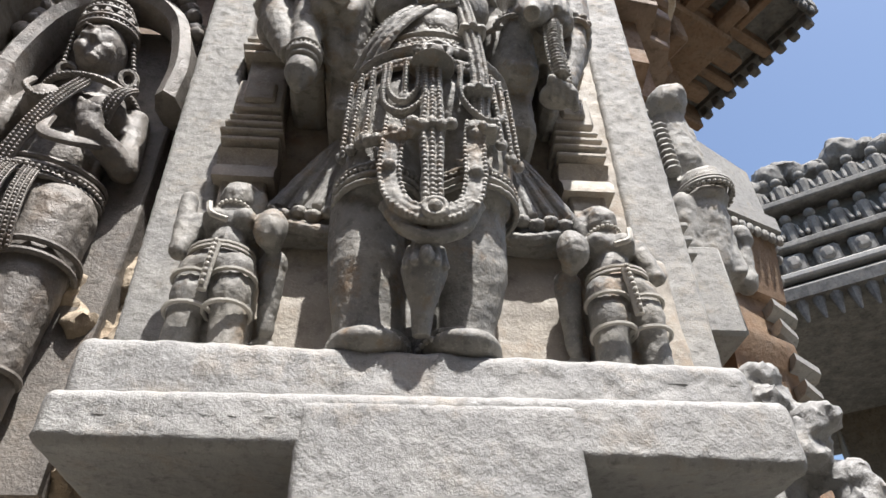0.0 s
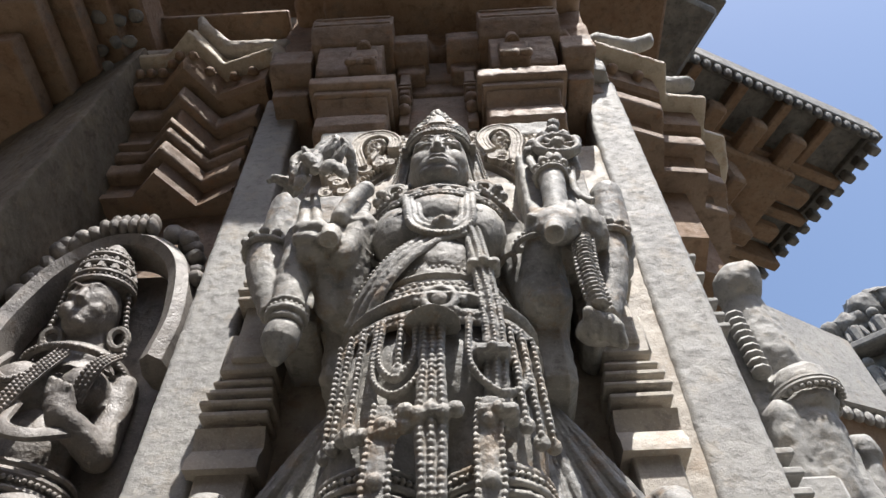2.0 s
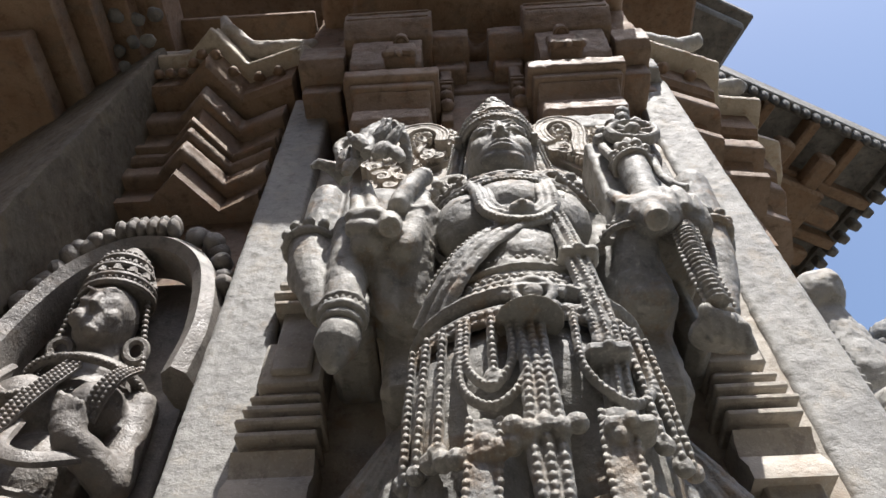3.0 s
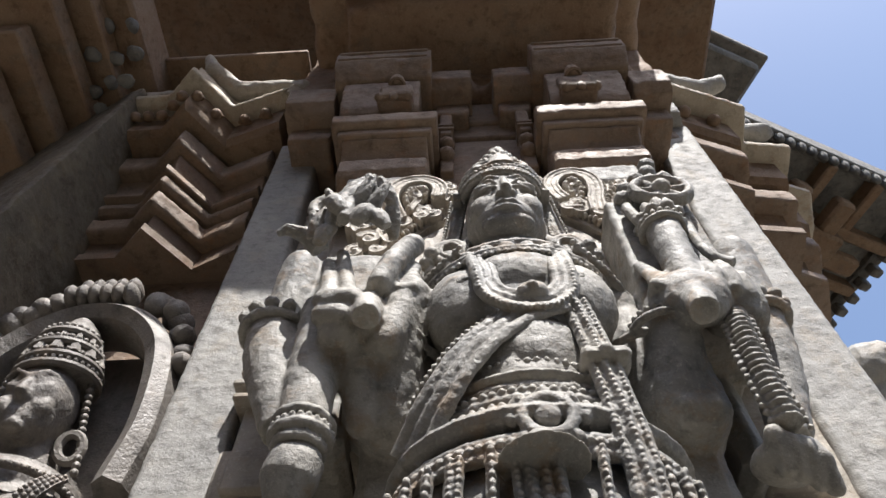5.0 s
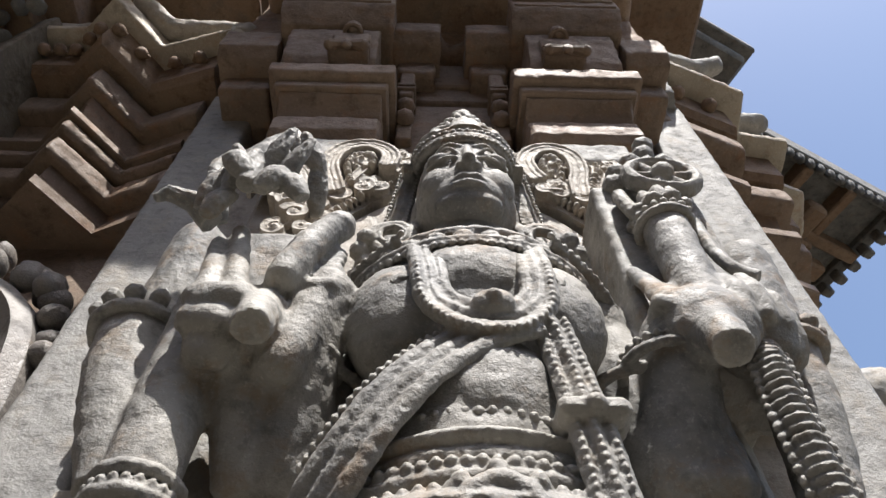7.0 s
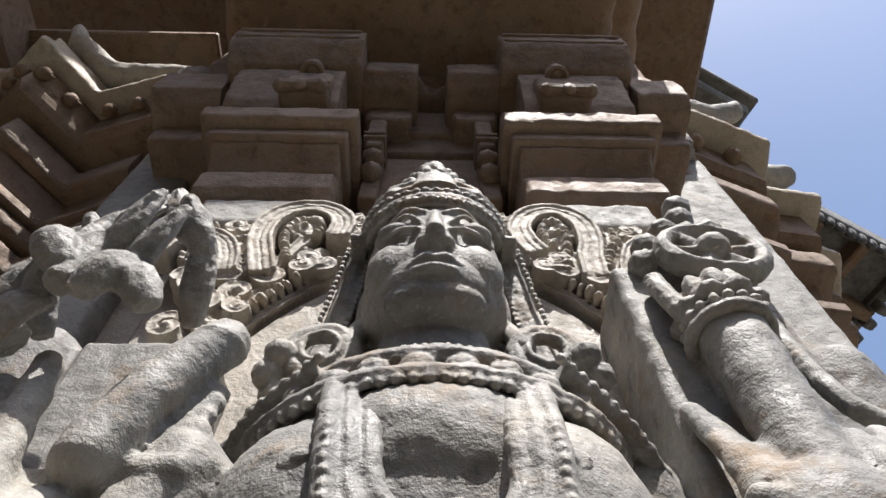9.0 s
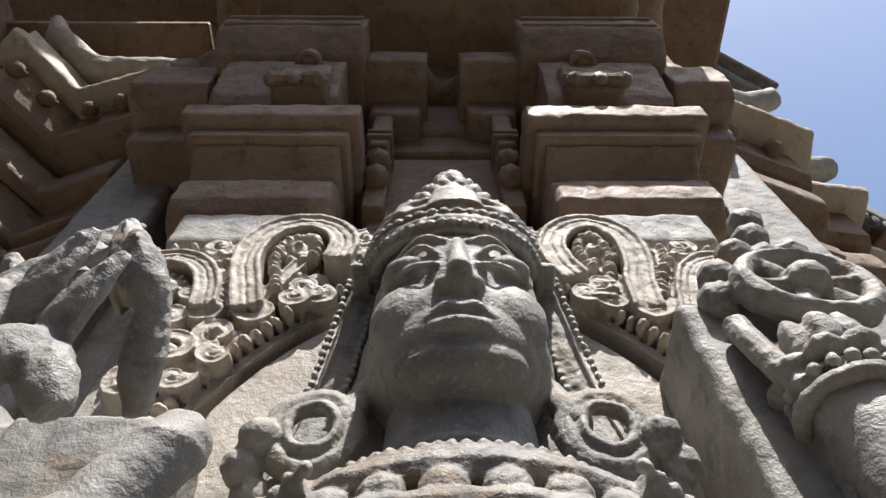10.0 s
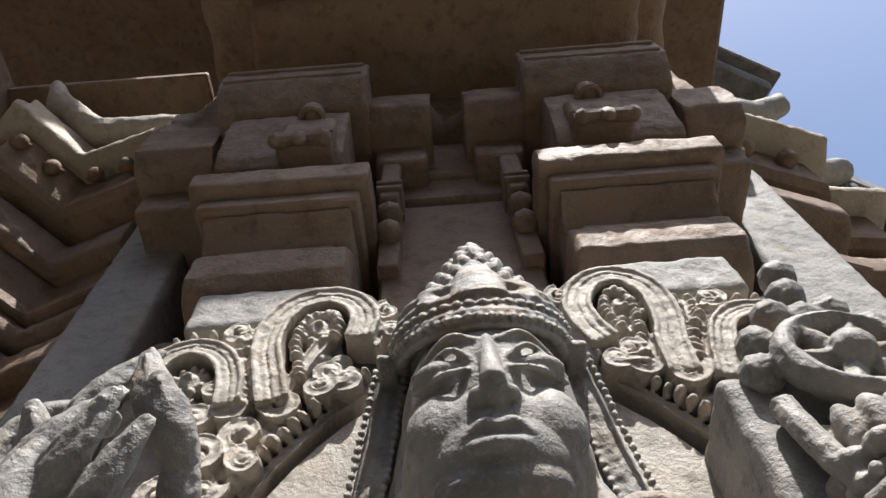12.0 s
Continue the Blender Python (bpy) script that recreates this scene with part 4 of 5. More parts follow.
# ---- stonework over the niche ----
def capital(x0, x1):
    ob = tagged(new("capital"), "brown stepped stone capital over the niche", "capital", "capitals over the niche")
    part("abacus", Geo().loft([(x0, 0.62), (x1, 0.62)], [(0.004, 2.998), (0.0, 3.002), (0.0, 3.034), (0.004, 3.038)], 0.85).worn(), M_CAP, ob, "sunlit abacus edge")
    part("fillet", Geo().box(x0 + 0.010, x1 - 0.010, 0.634, 0.85, 2.976, 2.997, 0.003), M_CAP, ob)
    part("cavetto", Geo().loft([(x0 + 0.018, 0.64), (x1 - 0.018, 0.64)], [(0.030, 2.940), (0.022, 2.952), (0.004, 2.969), (0.0, 2.975)], 0.85).worn(), M_CAP, ob)
    part("lower_fillet", Geo().box(x0 + 0.035, x1 - 0.035, 0.668, 0.85, 2.934, 2.952, 0.002), M_CAP, ob)
    part("lower_slab", Geo().loft([(x0 + 0.016, 0.670), (x0 + 0.020, 0.660), (x1 - 0.020, 0.660), (x1 - 0.016, 0.670)], [(0.022, 2.866), (0.010, 2.874), (0.0, 2.888), (0.0, 2.927), (0.003, 2.931)], 0.85).worn(), M_CAP, ob)
    return ob

capital(-0.276, -0.091)
capital(0.081, 0.273)
for x0, x1 in ((-0.238, -0.121), (0.118, 0.226)):
    g = Geo().box(x0, x1, 0.664, 0.80, 2.812, 2.866, 0.004)
    tagged(finish("stone_course", g.fused(0.003, 1, 0.0015, 50), M_STRIP), "pale rough stone block under the capital", "stone block", "blocks under the capitals")

def knob_block(x0, x1):
    ob = tagged(new("bracket_block"), "small stone block with a knob above a capital", "bracket", "knob blocks")
    c = (x0 + x1) / 2
    part("block", Geo().box(x0, x1, 0.612, 0.85, 3.085, 3.168, 0.004).worn(), M_CAP, ob)
    part("fillet", Geo().box(x0 - 0.002, x1 + 0.002, 0.608, 0.85, 3.098, 3.102, 0.001).box(x0 - 0.002, x1 + 0.002, 0.608, 0.85, 3.108, 3.112, 0.001), M_CAP, ob)
    g = Geo().limb((x0 + 0.006, 0.606, 3.080), (c - 0.008, 0.606, 3.084), 0.010, 0.007, 8).limb((c + 0.008, 0.606, 3.084), (x1 - 0.006, 0.606, 3.080), 0.007, 0.010, 8).ball((c, 0.604, 3.078), (0.009, 0.008, 0.013), 8, 6)
    part("scroll", g, M_CAP, ob)
    part("knob", Geo().ball((c, 0.612, 3.186), (0.015, 0.014, 0.017), 12, 8).tube(ring((c, 0.614, 3.172), 0.014, 0.014, 14), 0.004, 6, 1.0, True, (0, 0, 1)), M_CAP, ob)

knob_block(-0.202, -0.138)
knob_block(0.138, 0.206)

def corbel(x0, x1, label):
    ob = tagged(new("corbel"), label, "corbel", "corbels over the niche")
    part("face", Geo().loft([(x0, 0.583), (x1, 0.583)], [(0.03, 3.205), (0.006, 3.235), (0.0, 3.245), (0.0, 3.295), (0.004, 3.30)], 0.9).worn(), M_CAP, ob)
    part("fillet", Geo().box(x0 + 0.006, x1 - 0.006, 0.579, 0.7, 3.284, 3.291, 0.001).box(x0 + 0.006, x1 - 0.006, 0.580, 0.7, 3.250, 3.255, 0.001), M_CAP, ob)
    part("neck", Geo().loft([(x0 + 0.022, 0.618), (x1 - 0.022, 0.618)], [(0.02, 3.085), (0.012, 3.10), (0.0, 3.17), (0.0, 3.205)], 0.9).worn(), M_CAP, ob)
    part("base", Geo().box(x0 + 0.012, x1 - 0.012, 0.64, 0.9, 3.036, 3.085, 0.003).worn(), M_CAP, ob)

corbel(-0.298, -0.104, "brown stone corbel over the niche")
corbel(0.097, 0.288, "brown stone corbel over the niche")
for x0, x1, y, z0, z1 in ((-0.395, -0.296, 0.635, 3.165, 3.235), (0.286, 0.362, 0.632, 3.165, 3.235), (-0.106, -0.024, 0.622, 3.225, 3.27), (0.020, 0.100, 0.622, 3.225, 3.27)):
    ob = tagged(new("corbel"), "smaller brown stone corbel beside a larger one", "corbel", "small corbels over the niche")
    part("face", Geo().loft([(x0, y), (x1, y)], [(0.02, z0 - 0.02), (0.0, z0), (0.0, z1), (0.003, z1 + 0.004)], 0.9).worn(), M_CAP, ob)
    part("neck", Geo().box(x0 + 0.008, x1 - 0.008, y + 0.05, 0.9, z0 - 0.07, z0 - 0.018, 0.003).worn(), M_CAP, ob)
for x0, x1 in ((-0.090, -0.066), (0.058, 0.082)):
    ob = tagged(new("pilaster"), "slim stone pilaster at the recess behind the capitals", "pilaster", "recess pilasters")
    part("shaft", Geo().box(x0, x1, 0.675, 0.85, 3.06, 3.17, 0.003), M_CAP, ob)
    part("fillet", Geo().box(x0 - 0.003, x1 + 0.003, 0.670, 0.85, 3.075, 3.082, 0.001).box(x0 - 0.003, x1 + 0.003, 0.670, 0.85, 3.09, 3.096, 0.001), M_CAP, ob)
    part("foot", Geo().ball(((x0 + x1) / 2, 0.69, 3.045), (0.016, 0.016, 0.014), 8, 6).ball(((x0 + x1) / 2, 0.695, 3.01), (0.016, 0.016, 0.016), 8, 6).box(x0, x1, 0.70, 0.85, 2.95, 3.06, 0.002), M_CAP, ob)
g = Geo().box(-0.30, 0.30, 0.80, 0.93, 2.94, 3.30, 0.003).box(-0.088, 0.080, 0.715, 0.93, 2.80, 3.112, 0.003).box(-0.070, 0.062, 0.708, 0.93, 3.115, 3.30, 0.004).box(-0.068, 0.060, 0.70, 0.93, 3.17, 3.22, 0.004)
tagged(finish("recess_back", g, M_CAP), "brown stone back of the recess over the niche", "wall", kind="structure")
g = Geo().box(-0.42, 0.40, 0.690, 0.93, 3.30, 5.05, 0.004).box(-0.33, -0.02, 0.655, 0.8, 3.305, 3.36, 0.01).box(0.02, 0.33, 0.655, 0.8, 3.305, 3.36, 0.01)
tagged(finish("wall_upper", g.fused(0.012, 3, 0.008, 14), M_RUST), "rust-stained masonry above the niche", "wall", kind="structure")
# Inner underside is in view; the unseen front is sized to shade the capitals
g = Geo().box(-0.40, 0.18, 0.345, 0.93, 3.56, 3.70, 0.02).box(0.15, 0.40, 0.395, 0.93, 3.56, 3.70, 0.02).box(-0.30, 0.32, 0.52, 0.93, 3.45, 3.57, 0.02)
tagged(finish("canopy", g.fused(0.012, 3, 0.008, 14), M_RUST), "rust-stained stone canopy jutting over the niche", "canopy", kind="structure")
# The second box is an added sun block over the cornice and rough slab
g = Geo().box(-0.34, 1.12, 0.22, 1.6, 5.02, 5.16, 0.02).box(-2.6, -0.344, -0.50, 1.6, 5.02, 5.16, 0.02)
tagged(finish("eave", g, M_RUST), "deep stone eave with ribbed underside high over the wall, with an added sun block", "eave", kind="structure")

# ---- stepped pier on one side, mirrored stacks on the other ----
def outline_left(d):
    return [(-0.80, 0.672 + d), (-0.702, 0.672 + d), (-0.634, 0.612 + d), (-0.566, 0.705 + d), (-0.428 - 0.3 * d, 0.668 + d)]

def pier_left():
    ob = tagged(new("stepped_pier"), "stepped zigzag stone pier with rust-stained eave course", "pier")
    part("eave_course", Geo().loft(outline_left(0), [(0.03, 3.352), (0.0, 3.36), (0.0, 3.372), (0.016, 3.402), (0.014, 3.418), (0.03, 3.424)], 0.95).worn(0.005), M_SUNLIT, ob, "eave course with sunlight in its pale stone")
    part("frieze", Geo().loft(outline_left(0.045), [(0.014, 3.262), (0.0, 3.275), (0.0, 3.352)], 0.95), M_RUST, ob, "rust-stained frieze")
    for x, y in ((-0.772, 0.702), (-0.742, 0.702), (-0.712, 0.702), (-0.680, 0.680), (-0.655, 0.660), (-0.622, 0.662), (-0.590, 0.705), (-0.530, 0.722), (-0.48, 0.71)):
        part("ball", Geo().ball((x, y, 3.318), (0.0125, 0.0125, 0.014), 10, 7).tube(ring((x, y + 0.006, 3.318), 0.014, 0.004, 12), 0.003, 5, 1.0, True, (0, 0, 1)), M_RUST, ob)
    part("course", Geo().loft(outline_left(0.095), [(0.004, 3.185), (0.0, 3.192), (0.0, 3.240), (0.004, 3.246)], 0.95).worn(0.005), M_CAP, ob)
    part("cavetto", Geo().loft(outline_left(0.125), [(0.018, 3.118), (0.010, 3.15), (0.0, 3.184)], 0.95).worn(0.005), M_CAP, ob)
    part("fillet", Geo().loft(outline_left(0.118), [(0.004, 3.098), (0.0, 3.101), (0.0, 3.114), (0.003, 3.117)], 0.95), M_CAP, ob)
    part("cushion", Geo().loft(outline_left(0.128), [(0.010, 3.060), (0.0, 3.070), (0.001, 3.088), (0.010, 3.097)], 0.95).worn(0.005), M_CAP, ob)
    part("slab", Geo().loft(outline_left(0.138), [(0.006, 3.000), (0.0, 3.006), (0.0, 3.040), (0.004, 3.046)], 0.95).worn(0.005), M_CAP, ob)
    part("block", Geo().loft(outline_left(0.162), [(0.0, 2.935), (0.0, 2.955), (0.008, 2.960), (0.008, 3.0)], 0.95), M_CAP, ob)
    part("shaft", Geo().loft([(-0.78, 0.90), (-0.43, 0.895)], [(0.0, 2.55), (0.0, 2.95)], 0.95), M_CAP, ob)
    g = Geo().limb((-0.640, 0.635, 3.50), (-0.625, 0.65, 3.462), 0.013, 0.022, 10).limb((-0.625, 0.65, 3.462), (-0.575, 0.70, 3.445), 0.022, 0.026, 10).limb((-0.575, 0.70, 3.445), (-0.42, 0.705, 3.452), 0.026, 0.026, 10)
    g.limb((-0.80, 0.71, 3.445), (-0.71, 0.71, 3.445), 0.022, 0.022, 10)
    part("horn_moulding", g.fused(0.005, 3, 0.003, 40), M_BACK, ob, "worn horn-shaped roll moulding")

pier_left()
ob = tagged(new("wedge_bracket"), "sunlit carved wedge at the end of the eave course", "bracket")
part("leaf", Geo().loft([(-0.425, 0.672), (-0.402, 0.69)], [(0.01, 3.31), (0.0, 3.33), (0.0, 3.38), (0.012, 3.42)], 0.90), M_SUNLIT, ob)
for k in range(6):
    part("tooth", Geo().box(-0.434, -0.424, 0.672 + 0.013 * k, 0.678 + 0.013 * k, 3.345, 3.40, 0.002), M_SUNLIT, ob)
# ribbed tile and masses above the pier
ob = tagged(new("ribbed_roof"), "small grey ribbed stone roof above the pier", "roof")
part("plate", Geo().box(-0.62, -0.42, 0.77, 0.95, 3.56, 3.60, 0.004), M_CAP, ob)
for k in range(9):
    x = -0.615 + 0.0215 * k
    part("rib", Geo().box(x, x + 0.009, 0.752, 0.95, 3.545, 3.575, 0.002), M_FAR, ob)
part("edge", Geo().box(-0.625, -0.41, 0.835, 0.865, 3.538, 3.556, 0.003), M_FAR, ob)
g = Geo()
for k in range(4):
    g.box(-1.7, -0.86 - 0.05 * k, 0.36 + 0.07 * k, 1.0, 3.46 - 0.075 * k, 3.52 - 0.075 * k, 0.005)
# The last, thin box is made up: it blocks sun from the rough slab's side
g.box(-1.7, -0.80, 0.22, 1.0, 3.52, 3.66, 0.01).box(-0.85, -0.43, 0.66, 1.0, 3.62, 3.64, 0.004)
tagged(finish("cornice", g, M_RUST), "shaded stepped stone cornice over the rough slab, plus a made-up thin blocker", "cornice", kind="structure")
g = Geo()
rnd = random.Random(7)
for k in range(26):
    g.ball((-0.80 - 0.055 * (k % 8) + rnd.uniform(-0.015, 0.015), 0.56 + 0.05 * (k // 8) + rnd.uniform(-0.02, 0.02), 3.50 - 0.04 * (k // 8) + rnd.uniform(-0.02, 0.02)), (rnd.uniform(0.014, 0.026), 0.02, rnd.uniform(0.012, 0.022)), 8, 6)
tagged(finish("leaf_carving", g.fused(0.005, 2, 0.004, 40), M_FAR), "worn grey leaf carving under the cornice", "carving", kind="stuff")
# rough slab whose side shows
g = Geo().loft([(-1.16, 0.835), (-0.778, 0.662)], [(0.0, 1.6), (0.0, 3.42)], 1.0)
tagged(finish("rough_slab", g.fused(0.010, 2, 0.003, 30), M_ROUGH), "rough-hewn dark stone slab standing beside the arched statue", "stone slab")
# rubble between the jamb and the arched statue
g = Geo()
rnd = random.Random(3)
for k in range(70):
    g.ball((rnd.uniform(-0.78, -0.42), rnd.uniform(0.87, 0.92), rnd.uniform(1.45, 2.1)), (rnd.uniform(0.02, 0.05), 0.05, rnd.uniform(0.02, 0.045)), 9, 6, Euler((0, rnd.uniform(-1, 1), 0)).to_matrix())
g.box(-0.80, -0.42, 0.89, 0.97, 1.4, 2.2)
tagged(finish("rubble", g.fused(0.009, 2, 0.012, 30), M_RUBBLE), "buff rubble masonry showing beside the jamb", "rubble", kind="stuff")

# ---- the arched statue beside the pier ----
ob = tagged(new("niche_arch"), "stone arch with leaf clusters round a statue, darkened for its shade", "arch")
g = Geo()
g.tube([(x, 0.80, z) for x, y, z in curve([(-0.735, 0.8, 2.36), (-0.737, 0.8, 2.46), (-0.708, 0.8, 2.585), (-0.655, 0.8, 2.655), (-0.595, 0.8, 2.678), (-0.530, 0.8, 2.655), (-0.475, 0.8, 2.585), (-0.447, 0.8, 2.46), (-0.450, 0.8, 2.36)], 8)], 0.024, 8, 1.9)
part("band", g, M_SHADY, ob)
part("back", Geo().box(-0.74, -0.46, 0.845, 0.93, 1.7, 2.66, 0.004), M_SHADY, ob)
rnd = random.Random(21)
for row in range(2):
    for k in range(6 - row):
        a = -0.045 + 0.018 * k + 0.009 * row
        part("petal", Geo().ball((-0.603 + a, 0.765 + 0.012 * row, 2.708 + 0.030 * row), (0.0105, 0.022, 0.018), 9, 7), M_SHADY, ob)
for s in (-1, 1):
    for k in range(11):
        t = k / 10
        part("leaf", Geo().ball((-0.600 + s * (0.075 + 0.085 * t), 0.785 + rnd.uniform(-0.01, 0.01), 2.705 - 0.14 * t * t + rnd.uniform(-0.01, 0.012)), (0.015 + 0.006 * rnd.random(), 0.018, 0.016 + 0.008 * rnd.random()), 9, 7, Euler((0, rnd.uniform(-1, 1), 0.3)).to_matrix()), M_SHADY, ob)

def arched_statue():
    b, o = Geo(), Geo()
    X, Y = -0.590, 0.80
    P = lambda a, c, d: (X + a, Y + c, d)
    b.ball(P(0.012, 0.0, 2.462), (0.044, 0.050, 0.060), 18, 12).ball(P(0.008, -0.016, 2.43), (0.034, 0.034, 0.030), 14, 10)
    b.limb(P(0.012, 0.015, 2.42), P(0.012, 0.02, 2.36), 0.034, 0.042)
    b.tube([P(0.006, -0.046, 2.475), P(0.004, -0.056, 2.452), P(0.005, -0.046, 2.446)], [0.004, 0.008, 0.006], 8)
    b.ball(P(0.004, -0.044, 2.432), (0.013, 0.006, 0.004), 8, 6).ball(P(0.004, -0.043, 2.425), (0.012, 0.006, 0.004), 8, 6).ball(P(0.005, -0.042, 2.411), (0.014, 0.010, 0.010), 8, 6)
    for s in (-1, 1):
        b.ball(P(0.007 + s * 0.018, -0.040, 2.468), (0.012, 0.007, 0.006), 8, 6)
        b.tube(curve([P(0.006 + s * 0.004, -0.047, 2.480), P(0.006 + s * 0.018, -0.046, 2.488), P(0.006 + s * 0.034, -0.034, 2.480)], 4), 0.003, 6)
        b.ball(P(0.005 + s * 0.020, -0.034, 2.44), (0.015, 0.014, 0.016), 10, 8)
    b.ball(P(0.01, 0.02, 2.30), (0.085, 0.05, 0.07), 16, 10)
    b.ball(P(-0.038, -0.02, 2.285), 0.038, 14, 10).ball(P(0.050, -0.02, 2.285), 0.038, 14, 10)
    b.ball(P(0.005, 0.015, 2.20), (0.058, 0.045, 0.07), 14, 10).ball(P(-0.01, 0.01, 2.09), (0.095, 0.06, 0.08), 16, 10)
    b.limb(P(-0.055, 0.0, 2.07), P(-0.075, 0.01, 1.70), 0.058, 0.034).limb(P(0.040, 0.0, 2.07), P(0.035, 0.01, 1.70), 0.058, 0.036)
    b.limb(P(0.088, 0.015, 2.32), P(0.105, -0.005, 2.19), 0.028, 0.025).limb(P(0.105, -0.005, 2.19), P(0.052, -0.055, 2.215), 0.024, 0.020)
    b.ball(P(0.048, -0.060, 2.228), (0.022, 0.016, 0.022), 10, 8)
    for k in range(4):
        b.limb(P(0.030 + 0.010 * k, -0.068, 2.238), P(0.026 + 0.010 * k, -0.074, 2.262 - 0.004 * k), 0.006, 0.005, 7)
    b.limb(P(-0.075, 0.015, 2.32), P(-0.115, -0.01, 2.20), 0.028, 0.025).limb(P(-0.115, -0.01, 2.20), P(-0.125, -0.03, 2.36), 0.024, 0.020)
    b.tube([P(0.016, 0.008, 2.50), P(0.018, 0.014, 2.54), P(0.020, 0.02, 2.60), P(0.020, 0.02, 2.625)], [0.050, 0.046, 0.028, 0.010], 18)
    b.box(X - 0.07, X + 0.07, 0.80, 0.90, 1.70, 2.33)
    for z, r in ((2.505, 0.051), (2.52, 0.050), (2.545, 0.045), (2.57, 0.037)):
        rr = ring(P(0.017, 0.008, z), r, r, 26)
        o.tube(rr, 0.0055, 7, 1.0, True, (0, 0, 1)).beads([(x, y, q + 0.008) for x, y, q in rr], 0.0045, 2.3)
    for k in range(7):
        a = radians(190 + 27 * k)
        o.tube([P(0.017 + 0.047 * math.cos(a), 0.008 + 0.047 * math.sin(a), 2.525), P(0.018 + 0.036 * math.cos(a), 0.012 + 0.036 * math.sin(a), 2.58)], [0.009, 0.002], 7)
    for z, rx, ry in ((2.358, 0.060, 0.055), (2.345, 0.075, 0.065)):
        rr = ring(P(0.012, 0.012, z), rx, ry, 30)
        o.tube(rr, 0.007, 7, 1.0, True, (0, 0, 1)).beads(ring(P(0.012, 0.010, z - 0.006), rx + 0.005, ry + 0.006, 40, 170, 370), 0.0045, 2.2)
    for c, r0 in ((-0.038, 0.034), (0.050, 0.034)):
        lp = curve([P(c - r0, -0.030, 2.335), P(c - r0 * 0.8, -0.058, 2.285), P(c, -0.062, 2.262), P(c + r0 * 0.8, -0.055, 2.29), P(c + r0, -0.030, 2.335)], 6)
        if c < 0:
            o.tube(lp, 0.006, 7).beads([p + Vector((0, -0.005, -0.003)) for p in lp], 0.0042, 2.2)
    for x0, z0, x1, z1 in ((0.01, 2.33, -0.045, 2.11), (0.085, 2.33, 0.060, 2.24), (-0.045, 2.12, -0.075, 1.98), (-0.03, 2.12, -0.03, 1.98), (0.0, 2.12, 0.01, 1.96)):
        ln_ = [P(x0 + (x1 - x0) * t, -0.052 - 0.02 * math.sin(math.pi * t), z0 + (z1 - z0) * t) for t in (0, 0.2, 0.4, 0.6, 0.8, 1)]
        for k in (-1, 0, 1):
            q = [(p[0] + 0.008 * k, p[1], p[2]) for p in ln_]
            o.tube(q, 0.0045, 6).beads([(p[0], p[1] - 0.004, p[2]) for p in q], 0.0038, 2.1)
    for z in (2.140, 2.125, 2.105):
        o.tube(ring(P(-0.008, 0.012, z), 0.098, 0.066, 34), 0.005, 7, 1.0, True, (0, 0, 1))
    o.beads(ring(P(-0.008, 0.010, 2.115), 0.101, 0.071, 40, 170, 370), 0.0045, 2.2)
    for c in (-0.062, 0.038):
        for z in (1.985, 1.965, 1.80):
            rr = ring(P(c, 0.003, z), 0.060 - 0.10 * (1.985 - z), 0.060 - 0.10 * (1.985 - z), 26)
            o.tube(rr, 0.005, 7, 1.0, True, (0, 0, 1)).beads(rr, 0.0045, 2.2)
    sf = curve([P(0.075, -0.04, 2.20), P(0.035, -0.075, 2.165), P(-0.005, -0.07, 2.18), P(-0.01, -0.06, 2.225)], 6)
    o.tube(sf, 0.011, 8, 0.6)
    for s in (-1, 1):
        o.tube(arc(P(0.012 + s * 0.050, -0.005, 2.405), 0.014, 0.018, 0, 340, 14), 0.006, 7, 1.0, True)
        o.beads(curve([P(0.012 + s * 0.05, 0.0, 2.50), P(0.012 + s * 0.056, -0.002, 2.44), P(0.012 + s * 0.066, -0.01, 2.37)], 6), 0.006, 2.0)
    fig = Geo().take(b.fused(0.003, 4, 0.0014, 60)).take(o)
    neck = Vector((X + 0.012, Y + 0.02, 2.37))
    for i, p in enumerate(fig.v):
        t = min(1.0, max(0.0, (p[2] - 2.34) / 0.08))
        fig.v[i] = tuple(neck + Euler((radians(10 * t), radians(-8 * t), 0)).to_matrix() @ (Vector(p) - neck))
    turn = Matrix.Translation((X - 0.010, Y, 2.338)) @ Matrix.Rotation(radians(12), 4, 'Z') @ Matrix.Translation((-X, -Y, -2.3))
    return Geo().take(fig, turn)

tagged(finish("arched_statue", arched_statue(), M_SHADY), "weathered stone statue with beaded jewels under an arch, darkened for its shade", "statue")

# ---- receding stacks past the other jamb ----
PLAN = [(0.405, 0.70), (0.60, 0.770), (0.612, 0.86), (0.725, 0.875), (0.735, 0.975), (0.80, 1.0), (0.83, 1.10)]

def plan(d):
    return [(x - 0.9 * d, y + d) for x, y in PLAN]

ob = tagged(new("stepped_pier"), "stepped stone pier with sunlit eave course, receding in the star plan", "pier")
part("eave_course", Geo().loft(plan(0), [(0.03, 3.352), (0.0, 3.36), (0.0, 3.372), (0.03, 3.405), (0.028, 3.430), (0.04, 3.436)], 1.4).worn(0.006), M_SUNLIT, ob)
part("frieze", Geo().loft(plan(0.04), [(0.014, 3.262), (0.0, 3.275), (0.0, 3.352)], 1.4), M_RUST, ob)
for x, y in ((0.47, 0.748), (0.54, 0.772), (0.60, 0.86), (0.66, 0.912), (0.71, 0.95)):
    part("ball", Geo().ball((x - 0.025, y + 0.01, 3.315), 0.016, 10, 7), M_RUST, ob)
